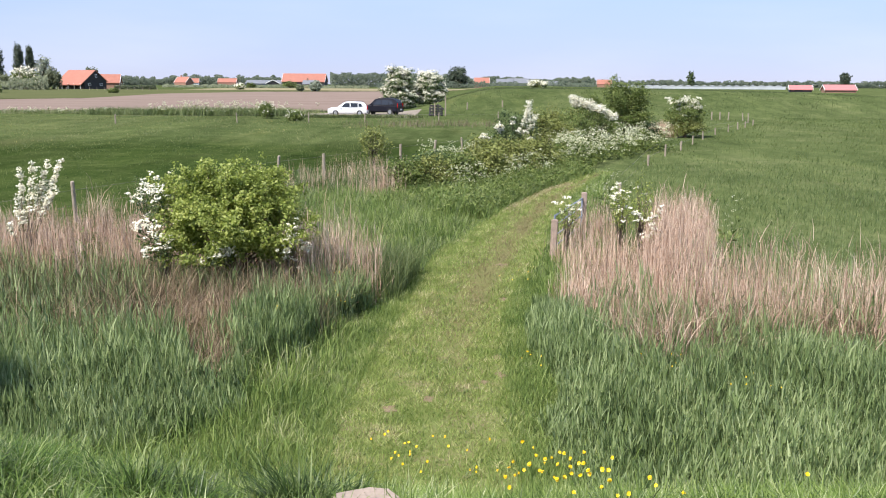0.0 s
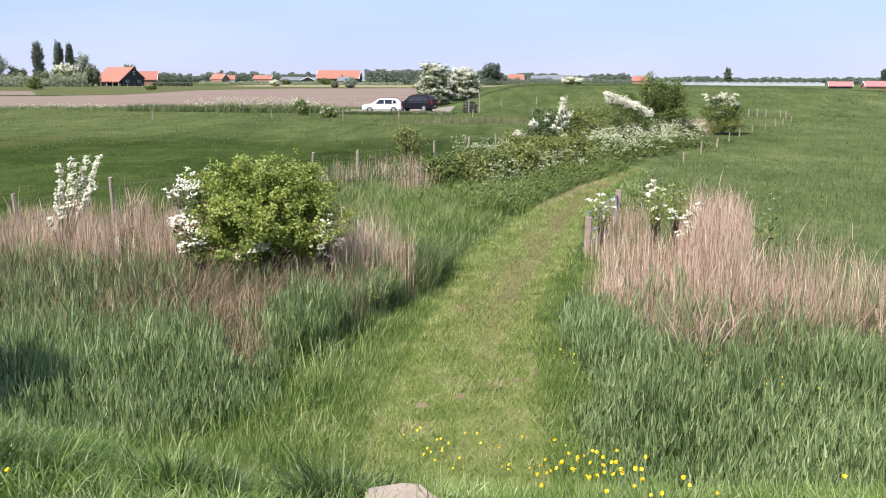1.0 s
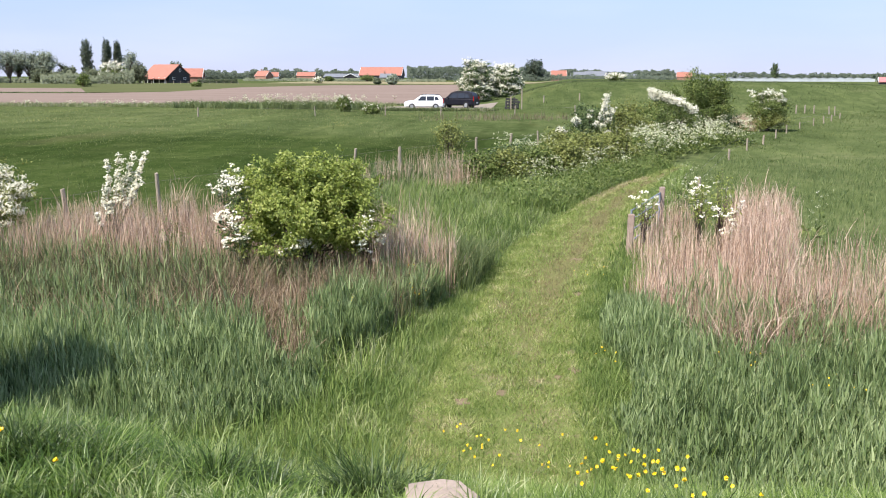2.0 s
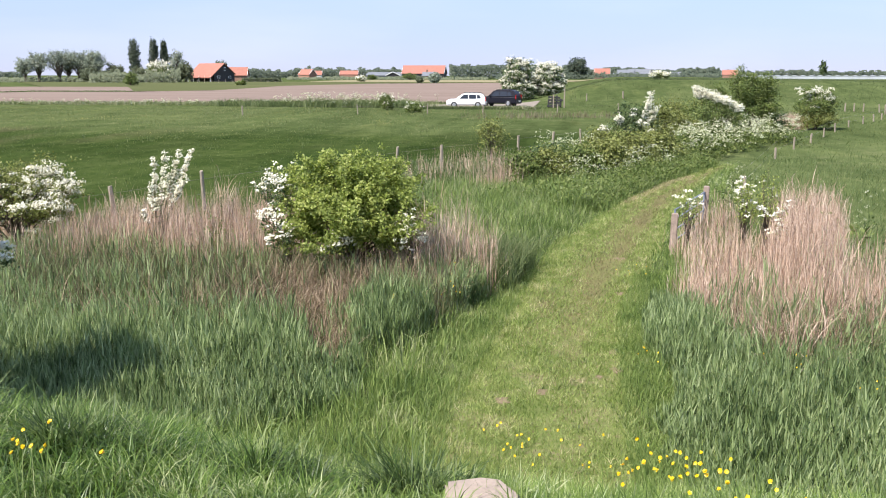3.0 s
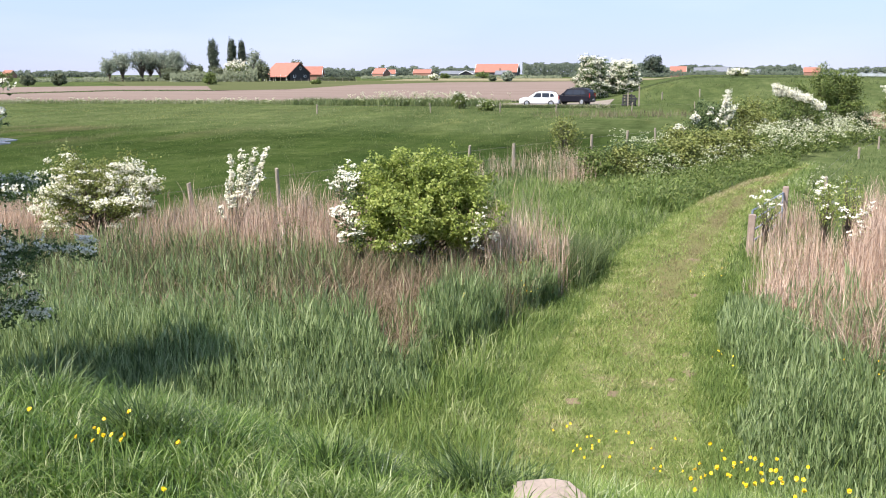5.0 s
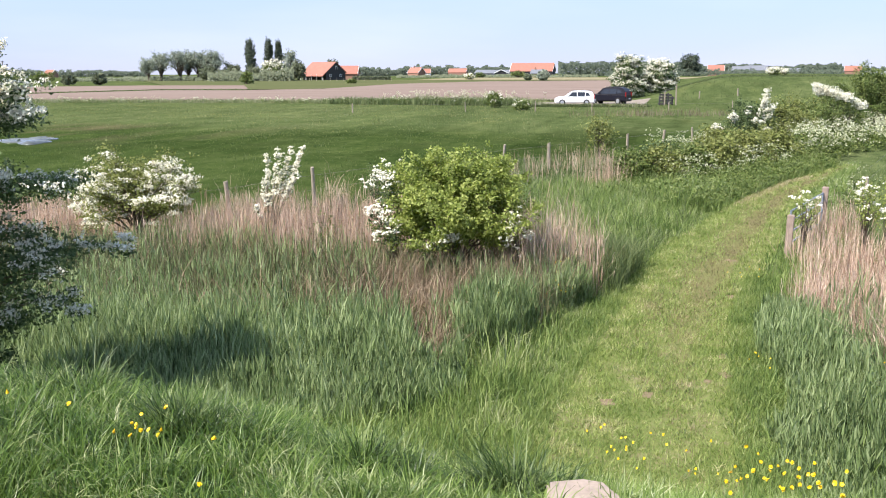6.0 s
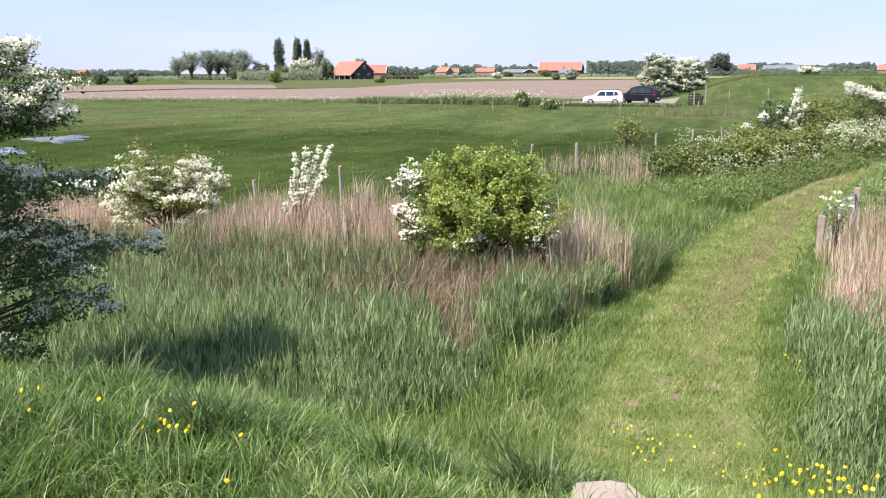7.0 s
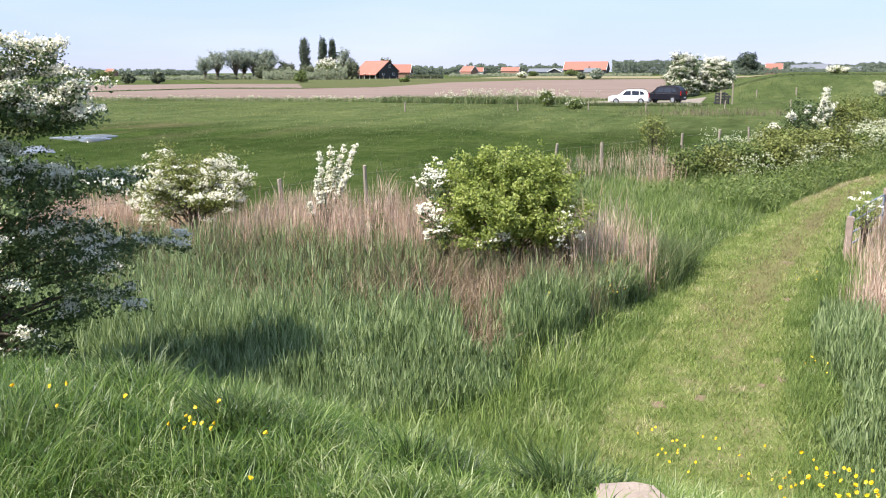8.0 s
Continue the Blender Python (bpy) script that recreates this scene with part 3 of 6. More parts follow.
# ---- reeds and grass ----
def reed_clump(points, tall, leafy):
    """Upright young reeds: a stem with narrow leaves leaving it at an angle. They grow lower towards the mown path."""
    n = len(points)
    side = path_side(points[:, 0], points[:, 1])
    tall = tall * (0.5 + 0.5 * smooth(np.maximum(-side, side - 1), 0.05, 0.7)) * (0.82 + 0.36 * patchy(points[:, 0], points[:, 1], 1.3, 3.0))
    tall = tall * (0.28 + 0.72 * smooth(points[:, 1] - reed_front(points[:, 0]), -0.4, 3.2))
    h = tall * RNG.uniform(0.75, 1.15, n)
    stems = blades(points, h, np.full(n, 0.009), np.abs(RNG.normal(0.05, 0.04, n)), RNG.normal(0.04, 0.05, n), lean=0.3, spread=2.2)
    k = np.repeat(np.arange(n), leafy)
    at = RNG.uniform(0.0, 0.8, len(k))
    base = points[k] + np.array([0, 0, 1.0]) * (h[k] * at)[:, None] + RNG.normal(0, 0.012, (len(k), 3))
    lv = blades(base, (0.1 + 0.17 * h[k]) * RNG.uniform(0.75, 1.35, len(k)), RNG.uniform(0.016, 0.027, len(k)), RNG.uniform(0.02, 0.38, len(k)), RNG.uniform(0.0, 0.35, len(k)), spread=3.1, cut=0.38)
    return joined(stems, lv)


def reed_front(x):
    """Where the green reeds begin, seen from the dike."""
    return np.interp(x, [-13, -5, -3.5, -2.2, -1.4, 0.9, 2.0, 9], [8.2, 8.5, 9.8, 11.3, 12.6, 10.5, 8.6, 8.0])


def left_green(x, y):
    wob = 1.2 * (patchy(x, y, 0.8, 2.0) - 0.5)
    far = np.interp(x, [-12, -6, -4.6, -3.7, -3.0, -2.0, -1.0], [14.7, 14.3, 13.8, 12.7, 14.4, 16.0, 17.2])
    near = reed_front(x)
    gap = (np.abs(x + 0.262 * y) < (0.14 + 0.24 * (y - 11.7)) * (0.6 + 0.8 * patchy(x, y, 2.3, 6.0))) & (y > 11.7) & (y < 15.8) & (RNG.uniform(0, 1, np.shape(x)) < 0.92)
    thin = RNG.uniform(0, 1, np.shape(x)) < 0.88 * smooth(y - near - 2.0 * patchy(x, y, 1.1, 8.0), 1.8, 4.0) * smooth(-x, 2.6, 3.6)
    return ~gap & ~thin & (path_side(x, y) < -0.12 - 0.28 * (1 - smooth(y, 13.5, 16.5)) - 0.3 * patchy(x, y, 1.4, 5.0)) & (y < far + wob) & (y > near + 0.8 * wob)


def right_green(x, y):
    wob = 1.0 * (patchy(x, y, 0.9, 7.0) - 0.5)
    far = np.interp(x, [0.9, 2.2, 2.5, 2.9, 3.6, 5, 12], [17.0, 15.2, 12.8, 11.6, 12.2, 12.6, 13.4])
    thick = RNG.uniform(0, 1, np.shape(x)) < 0.7 + 0.3 * smooth(y, 9.2, 11.2)
    return thick & (path_side(x, y) > 1.08 + 0.25 * patchy(x, y, 1.2, 1.0)) & (y < far + wob) & (y > 8.0 + 0.5 * wob)


stuff("green_reed_bed", reed_clump(scatter(45000, -13, -0.4, 7.8, 17, left_green), 0.82, 5), M["reed_green"], "dense young green reeds filling the ditch", "reeds")
stuff("green_reed_bed", reed_clump(scatter(36000, 0.9, 9.5, 7.8, 17, right_green), 0.72, 5), M["reed_green"], "dense young green reeds beside the mown path", "reeds")


def stalks(points, tall, brush=0.9, bent=0.25):
    """Last year's reed stalks, pale and stiff: most stand, some lean or are snapped, and the tallest keep a ragged plume."""
    lumps = patchy(points[:, 0] * 1.3, points[:, 1], 3.1, 2.0)
    points = points[RNG.uniform(0, 1, len(points)) < 0.35 + 1.0 * lumps]
    n = len(points)
    tall = tall(points[:, 0], points[:, 1]) if callable(tall) else tall
    h = tall * (0.4 + 0.62 * RNG.uniform(0, 1, n) ** 0.6) * (0.78 + 0.36 * patchy(points[:, 0], points[:, 1], 2.3, 5.0))
    lean_out = RNG.uniform(0, 1, n) < bent
    tilt = np.where(lean_out, RNG.uniform(0.15, 0.75, n), np.abs(RNG.normal(0.05, 0.06, n)))
    h = np.where(lean_out, 0.72 * h, h)
    a = blades(points, h, RNG.uniform(0.007, 0.014, n), tilt, RNG.normal(0.05, 0.08, n), lean=0.4, spread=2.9)
    k = RNG.integers(0, n, int(n * brush))
    k = k[~lean_out[k]]
    top = points[k] + np.array([0, 0, 1.0]) * (h[k] * RNG.uniform(0.3, 0.95, len(k)))[:, None]
    b = blades(top, h[k] * RNG.uniform(0.14, 0.32, len(k)), RNG.uniform(0.006, 0.012, len(k)), RNG.uniform(0.05, 0.5, len(k)), RNG.uniform(0, 0.5, len(k)), lean=0.4, spread=2.9)
    return joined(a, b)


def left_dead(x, y):
    wob = 1.0 * (patchy(x, y, 0.9, 3.0) - 0.5)
    near = np.interp(x, [-12, -6, -5.3, -3.0, -2.5, -1.0], [17.0, 16.7, 17.0, 16.6, 16.0, 16.4])
    far = np.interp(x, [-18, -8, -4, -1.2, -0.7], [21.8, 20.8, 19.8, 18.6, 16.0])
    bush = (((x + 4.15) / 1.1) ** 2 + ((y - 17.1) / 1.0) ** 2 < 1) | (((x + 12.1) / 1.9) ** 2 + ((y - 18.6) / 2.0) ** 2 < 1)
    return ~bush & (y > near + wob) & (y < far + 0.6 * wob) & (path_side(x, y) < -0.12 - 0.7 * RNG.uniform(0, 1, np.shape(x)) ** 2)


def right_dead(x, y):
    wob = 1.0 * (patchy(x, y, 0.9, 4.0) - 0.5)
    near = np.interp(x, [2.0, 2.5, 2.9, 3.6, 5, 12], [14.8, 12.8, 11.8, 12.2, 12.6, 13.4])
    far = np.interp(x, [2.0, 2.6, 3.4, 4.0, 5.0, 7, 12], [17.0, 17.6, 17.0, 16.0, 15.6, 14.9, 16.0])
    front = (y - near - wob < 1.2) & (RNG.uniform(0, 1, np.shape(x)) < 0.5)
    return ~front & (y > near + wob) & (y < far + 1.2 * wob) & (path_side(x, y) > 1.18)


dead_pts = scatter(52000, -18, -0.7, 12, 22.5, left_dead)
stuff("dead_reed_bed", stalks(dead_pts, lambda x, y: (1.72 - 0.3 * smooth(x, -2.6, -1.2)) * (1 - 0.3 * smooth(-x, 8.0, 11.0))), M["reed_dead"], "last year's dry pinkish-tan reed stalks", "reeds")
dead_pts = scatter(42000, 1.9, 11, 11, 19, right_dead)
stuff("dead_reed_bed", stalks(dead_pts, lambda x, y: (1.0 + 0.6 * smooth(y, 11.2, 13.8)) * (0.62 + 0.38 * smooth(x - 0.12 * (y - 14), 2.9, 4.4)), bent=0.32), M["reed_dead"], "dry pale reed stalks beside the gate", "reeds")


def tall_stand(n, label, tone):
    """A taller stand of reeds behind the gate, thinning out and falling off to both sides."""
    u = RNG.uniform(0.218, 0.292, n) + RNG.normal(0, 0.004, n)
    y = RNG.uniform(17.2, 23.2, n)
    pts = np.stack([u * y, y, ground_z(u * y, y)], 1)
    high = lambda x, y: (0.95 + 0.78 * np.exp(-((x / y - 0.256) / 0.036) ** 4)) * (0.85 + 0.25 * patchy(x * 2.2, y * 2.2, 1.9, 1.0))
    return stuff("dead_reed_bed", stalks(pts, high, bent=0.12), M[tone], label, "reeds")


tall_stand(4200, "tall dry reeds standing behind the gate", "reed_dead")


def tuft_grass(points, tall, width, tilt=0.35, fine=False):
    n = len(points)
    h = tall * RNG.uniform(0.45, 1.2, n)
    return blades(points, h, width * RNG.uniform(0.6, 1.3, n), np.abs(RNG.normal(tilt * 0.6, tilt * 0.5, n)), RNG.uniform(0.1, 1.1, n), lean=0.2, spread=2.9, tris_only=fine)


def tussocks(centres, each, radius, tall, width, tilt=0.5):
    """Blades that fan out of tuft hearts."""
    n = len(centres) * each
    hub = np.repeat(centres, each, 0)
    q, r = RNG.uniform(0, 2 * math.pi, n), radius * np.sqrt(RNG.uniform(0, 1, n))
    p = hub + np.stack([r * np.cos(q), r * np.sin(q), np.zeros(n)], 1)
    p[:, 2] = ground_z(p[:, 0], p[:, 1])
    t = np.repeat(np.broadcast_to(tall, (len(centres),)), each) * RNG.uniform(0.4, 1.2, n)
    width = np.repeat(np.broadcast_to(width, (len(centres),)), each)
    return arched(p, t, width * RNG.uniform(0.6, 1.4, n), tilt * (0.2 + r / radius * 0.6) * RNG.uniform(0.4, 1.2, n), RNG.uniform(0.3, 2.0, n), q)


def crest_keep(x, y):
    return (np.abs(x + 0.24 - 0.02 * y) > 0.12 + 0.05 * np.sin(y * 5)) & ((np.abs(x + 0.27) > 0.19) | (y < 2.9)) | (y > 3.9)


near_hubs = scatter(4300, -5.2, 3.8, 1.5, 5.4, lambda x, y: crest_keep(x, y) & (y > 1.6 + 1.2 * RNG.uniform(0, 1, len(x)) ** 0.4) & (np.abs(x + 0.9) < 3.0 + RNG.uniform(0, 1, len(x))))
tall_here = 0.11 + 0.15 * patchy(near_hubs[:, 0], near_hubs[:, 1], 1.7, 1.0) + 0.06 * smooth(-near_hubs[:, 0], 0.8, 2.5)
lush = near_hubs[:, 0] + RNG.normal(0, 0.45, len(near_hubs)) < -1.1
M["grass_rank"] = leaf_material("rank_dark_green_grass", [(0.0, (0.03, 0.066, 0.01)), (0.4, (0.085, 0.158, 0.024)), (0.78, (0.185, 0.275, 0.056)), (1.0, (0.5, 0.53, 0.27))], 2.0, thin=0.42, rough=0.4, spec=0.4, drifts=1.2)
tall_here = tall_here * RNG.uniform(0.6, 1.25, len(near_hubs))
for pick, tone, label in [(~lush, "grass_near", "long soft grass on the dike's shoulder"), (lush, "grass_rank", "rank dark green grass on the dike's shoulder")]:
    stuff("dike_grass", tussocks(near_hubs[pick], 40, 0.09, tall_here[pick], 0.004 + 0.0018 * smooth(near_hubs[pick][:, 1], 2.0, 4.2), 0.75), M[tone], label, "grass")
here = scatter(420, -6, 5, -4.0, 2.6)
stuff("dike_grass", tussocks(here, 14, 0.2, 0.16 * RNG.uniform(0.6, 1.2, len(here)), 0.005, 0.8), M["grass_near"], "short grass on the dike top", "grass")
M["grass_tussock"] = leaf_material("dark_tussock_blades", [(0.0, (0.028, 0.055, 0.012)), (0.5, (0.075, 0.125, 0.028)), (1.0, (0.26, 0.32, 0.12))], 1.2, thin=0.35, rough=0.45, spec=0.3)
rush_hubs = np.array([(-1.4, 4.05), (-1.25, 4.2), (-0.62, 3.95), (-0.78, 4.05), (-0.5, 4.12), (-3.2, 4.1), (-3.05, 4.25), (-2.2, 3.75), (-2.1, 3.9), (-2.4, 4.4), (0.75, 3.5), (-2.9, 3.1)])
rush_hubs = np.column_stack([rush_hubs, ground_z(rush_hubs[:, 0], rush_hubs[:, 1])])
stuff("grass_tussocks", tussocks(rush_hubs, 300, 0.14, 0.36 * RNG.uniform(0.75, 1.15, len(rush_hubs)), 0.0065, 0.65), M["grass_tussock"], "dark green arching tussocks in the dike grass", "grass")
slope_pts = scatter(90000, -10, 7, 4.6, 9.8, lambda x, y: ((path_side(x, y) < -0.02) | (path_side(x, y) > 1.02) | (y < 8.4)) & (((x + 1.5) / 1.4) ** 2 + ((y - 7.2) / 2.5) ** 2 > 0.75 * RNG.uniform(0, 1, len(x))))
stuff("slope_grass", tuft_grass(slope_pts, 0.25, 0.01, 0.6, True), M["grass_slope"], "rough grass on the dike slope", "grass")

fan_pts = scatter(52000, -3.6, 0.4, 4.6, 10.2, lambda x, y: ((x + 1.5) / 1.5) ** 2 + ((y - 7.2) / 2.6) ** 2 < 0.6 + 0.5 * patchy(x, y, 3.0, 2.0))
stuff("slope_grass", tuft_grass(fan_pts, 0.15, 0.009, 0.7, True), M["grass_path"], "short bright grass where the path leaves the dike", "grass")
BARE = [(-0.64, 11.1, 0.11), (0.83, 13.4, 0.09), (0.82, 12.5, 0.1), (0.57, 12.2, 0.08), (1.15, 17.2, 0.12), (1.3, 20.5, 0.16), (-0.16, 11.5, 0.09)]


def bare(x, y):
    """Small trodden spots with no grass."""
    hit = np.zeros(np.shape(x), bool)
    for bx, by, r in BARE:
        hit |= ((x - bx) / r) ** 2 + ((y - by) / (r * 1.4)) ** 2 < 0.5 + patchy(x * 6, y * 6, 1.0, bx)
    return hit & (RNG.uniform(0, 1, np.shape(x)) < 0.7)


def bare_earth():
    fans, count = [], 12
    for bx, by, r in BARE:
        q = np.arange(count) * 2 * math.pi / count
        rr = r * RNG.uniform(0.4, 1.3, count)
        rim = np.stack([bx + rr * np.cos(q), by + rr * 1.4 * np.sin(q), np.zeros(count)], 1)
        pts = np.concatenate([[[bx, by, 0.0]], rim])
        pts[:, 2] = ground_z(pts[:, 0], pts[:, 1]) + 0.024
        pts[1:, 2] -= 0.008
        i = np.arange(count)
        fans.append((pts, [np.stack([np.zeros(count, int), 1 + i, 1 + (i + 1) % count], 1)]))
    M["bare_soil"] = two_tone("bare_pinkish_soil", (0.17, 0.14, 0.08), (0.3, 0.225, 0.15), 9.0)
    stuff("bare_earth", joined(*fans), M["bare_soil"], "small trodden spots of bare pinkish earth", "soil")


bare_earth()
path_pts = scatter(900000, -2, 9, 8, 44, lambda x, y: (path_side(x, y) > -0.06) & (path_side(x, y) < 1.06) & ~bare(x, y) & (RNG.uniform(0, 1, len(x)) < np.clip(16 / y, 0, 1)))
side = path_side(path_pts[:, 0], path_pts[:, 1])
worn = (np.exp(-((side - 0.64) / 0.22) ** 2) + 0.4 * np.exp(-((side - 0.3) / 0.1) ** 2)) * (0.3 + 0.9 * smooth(path_pts[:, 1], 11.5, 17)) * (0.35 + 0.9 * patchy(path_pts[:, 0] * 3, path_pts[:, 1] * 0.5, 0.8, 3.0))
lot = RNG.uniform(0, 1, len(path_pts))
M["grass_worn"] = leaf_material("worn_yellowish_turf_blades", [(0.0, (0.13, 0.115, 0.05)), (0.5, (0.23, 0.19, 0.095)), (1.0, (0.38, 0.3, 0.17))], 0.9, thin=0.3)
for pick, tall, tone, label in [(lot > worn * 0.95, 1.0, "grass_path", "short mown grass on the footpath"), (lot < worn * 0.75, 0.7, "grass_worn", "worn dry turf down the middle of the footpath")]:
    pts = path_pts[pick]
    n = len(pts)
    high = RNG.uniform(0.03, 0.12, n) * (0.7 + 0.8 * patchy(pts[:, 0] * 2, pts[:, 1] * 0.8, 1.7, 4.0)) * tall
    stuff("path_grass", blades(pts, high, 0.006 + 0.0006 * pts[:, 1], np.abs(RNG.normal(0.7, 0.35, n)), RNG.uniform(0, 0.7, n), tris_only=True), M[tone], label, "grass")
turf_weeds = scatter(2600, -4.5, 3.2, 8.2, 22, lambda x, y: (path_side(x, y) > 0.02) & (path_side(x, y) < 0.98) & (RNG.uniform(0, 1, len(x)) < patchy(x, y, 1.3, 4.0)))
stuff("path_weeds", tussocks(turf_weeds, 9, 0.07, 0.075 * RNG.uniform(0.5, 1.3, len(turf_weeds)), 0.011, 0.9), M["grass_weed"], "low dark weeds scattered in the path's turf", "grass")


M["straw"] = leaf_material("bleached_straw_blades", [(0.0, (0.22, 0.2, 0.085)), (0.5, (0.42, 0.36, 0.19)), (1.0, (0.6, 0.52, 0.32))], 1.2, thin=0.3)
dry_y = RNG.uniform(29.5, 38.5, 5000)
dry_x = np.interp(dry_y, PATH_Y, PATH_L) + RNG.normal(0.2, 0.11, 5000)
dry_pts = np.stack([dry_x, dry_y, ground_z(dry_x, dry_y)], 1)
stuff("dry_edge_grass", blades(dry_pts, RNG.uniform(0.05, 0.14, 5000), np.full(5000, 0.012), np.abs(RNG.normal(0.6, 0.3, 5000)), RNG.uniform(0, 0.8, 5000)), M["straw"], "strip of bleached dry grass on the path's edge", "grass")


def verge_keep(x, y):
    s = path_side(x, y)
    return ((s < 0.0) & (s > -4.5) & ~left_green(x, y) & ~left_dead(x, y)) | ((s > 1.0) & (s < 1.7) & ~right_green(x, y) & ~right_dead(x, y))


verge_pts = scatter(260000, -9, 9, 8.2, 42, verge_keep)
verge_pts = verge_pts[RNG.uniform(0, 1, len(verge_pts)) < 0.52]
tall_here = 0.32 + 0.35 * patchy(verge_pts[:, 0], verge_pts[:, 1], 0.7, 2.0)
near_edge = np.clip(np.minimum(np.abs(path_side(verge_pts[:, 0], verge_pts[:, 1])), np.abs(path_side(verge_pts[:, 0], verge_pts[:, 1]) - 1)) * 3, 0.35, 1)
stuff("verge_grass", tuft_grass(verge_pts, tall_here * near_edge, 0.014, 0.5), M["grass_verge"], "uncut green grass along the footpath", "grass")

rim_pts = scatter(190000, -4.5, 3.5, 8.0, 19.0, lambda x, y: ((path_side(x, y) > -0.95) & (path_side(x, y) < 0.06)) | ((path_side(x, y) > 0.95) & (path_side(x, y) < 1.5)))
stuff("verge_grass", tuft_grass(rim_pts, 0.1 + 0.1 * patchy(rim_pts[:, 0], rim_pts[:, 1], 1.8, 6.0), 0.011, 0.6, True), M["grass_verge"], "short dense grass on the footpath's margins", "grass")
east_pts = scatter(50000, 3.5, 75, 14, 118, lambda x, y: (path_side(x, y) > 1.15) & ~right_dead(x, y) & ~right_green(x, y) & (RNG.uniform(0, 1, len(x)) < np.clip(22 / y, 0, 1) * (1 - smooth(y, 40, 80))))
near_meadow = scatter(75000, 3.0, 36, 14, 54, lambda x, y: (RNG.uniform(0, 1, len(x)) > smooth(y, 26, 54)) & (path_side(x, y) > 1.15) & (x < 0.62 * y + 3) & ~right_dead(x, y) & ~right_green(x, y))
east_pts = np.concatenate([east_pts, near_meadow])
M["grass_meadow"] = leaf_material("meadow_grass_blades", [(0.0, (0.075, 0.12, 0.036)), (0.5, (0.15, 0.205, 0.067)), (1.0, (0.29, 0.33, 0.135))], 0.25, thin=0.5)
stuff("meadow_grass", tuft_grass(east_pts, (0.16 + 0.34 * patchy(east_pts[:, 0], east_pts[:, 1], 0.45, 1.0) ** 1.5) * (1 - 0.5 * smooth(east_pts[:, 1], 40, 80)), 0.006 + 0.0003 * east_pts[:, 1], 0.6), M["grass_meadow"], "tall unmown meadow grass", "grass")

POOLS = ((-38.5, 50.0, 1.7, 3.0), (-34.7, 40.8, 0.85, 3.0))  # x, y, half width and half length along the line from the dike


def in_pool(x, y, pool):
    px, py, rx, ry = pool
    d = math.hypot(px, py)
    ux, uy = px / d, py / d
    return np.hypot(((x - px) * uy - (y - py) * ux) / rx, ((x - px) * ux + (y - py) * uy + 0.8) / (ry + 0.8)) < 1.1


def off_water(x, y):
    """Outside the pools, but for single stalks that stand in them."""
    wet = in_pool(x, y, POOLS[0]) | in_pool(x, y, POOLS[1])
    return ~wet | (RNG.uniform(0, 1, len(x)) < 0.08)


def pasture(x, y):
    return (x - 0.43 * y < -17.5) & (x > -0.95 * y) & (x < -4) & off_water(x, y)


west_pts = scatter(60000, -75, 6, 20, 66, lambda x, y: (RNG.uniform(0, 1, len(x)) > smooth(y, 32, 50)) & pasture(x, y) & (RNG.uniform(0, 1, len(x)) < (0.25 + 0.75 * patchy(x, y, 0.3, 2.0)) * np.clip(34 / y, 0, 1)))
M["grass_tuft"] = leaf_material("pasture_tuft_blades", [(0.0, (0.085, 0.125, 0.034)), (0.5, (0.135, 0.18, 0.052)), (1.0, (0.22, 0.25, 0.09))], 0.1, thin=0.5, drifts=1.2)
M["grass_pale"] = leaf_material("flowering_pasture_blades", [(0.0, (0.13, 0.17, 0.06)), (0.5, (0.2, 0.235, 0.085)), (0.9, (0.32, 0.33, 0.14)), (1.0, (0.5, 0.45, 0.16))], 0.1, thin=0.5, drifts=1.2)
M["grass_lush"] = leaf_material("lush_pasture_blades", [(0.0, (0.05, 0.082, 0.022)), (0.5, (0.07, 0.106, 0.03)), (1.0, (0.105, 0.14, 0.043))], 0.1, thin=0.5, drifts=1.2)
stuff("pasture_grass", tuft_grass(west_pts, 0.11, 0.014 + 0.0002 * west_pts[:, 1], 1.3, True), M["grass_lush"], "lush dark green pasture grass", "grass")
far_pts = scatter(120000, -105, -4, 32, 114, lambda x, y: pasture(x, y) & (RNG.uniform(0, 1, len(x)) < 0.25 + 0.75 * patchy(x, y * 0.3, 0.5, 5.0)))
lush_here = far_pts[:, 1] + 30 * (patchy(far_pts[:, 0], far_pts[:, 1] * 0.4, 0.12, 9.0) - 0.5) + RNG.normal(0, 7, len(far_pts)) < 66
for some, mat, what in ((lush_here, "grass_tuft", "dark tufts of lush pasture grass"), (~lush_here, "grass_pale", "paler tufts of flowering pasture grass")):
    p = far_pts[some]
    stuff("pasture_grass", tuft_grass(p, 0.08 + 0.22 * patchy(p[:, 0], p[:, 1] * 0.35, 0.6, 7.0) ** 2, 0.01 + 0.0005 * p[:, 1], 0.9, True), M[mat], what, "grass")
lea_pts = scatter(110000, 3, 85, 28, 118, lambda x, y: (path_side(x, np.minimum(y, 60)) > 1.2) & (x < 0.62 * y + 3) & (x > 0.2 * y) & (RNG.uniform(0, 1, len(x)) < 0.2 + 0.8 * patchy(x, y * 0.4, 0.5, 15.0)))
stuff("meadow_grass", tuft_grass(lea_pts, 0.1 + 0.32 * patchy(lea_pts[:, 0], lea_pts[:, 1] * 0.4, 0.55, 3.0) ** 2, 0.01 + 0.0005 * lea_pts[:, 1], 0.8, True), M["grass_tuft"], "clumpy tall grass in the open meadow", "grass")
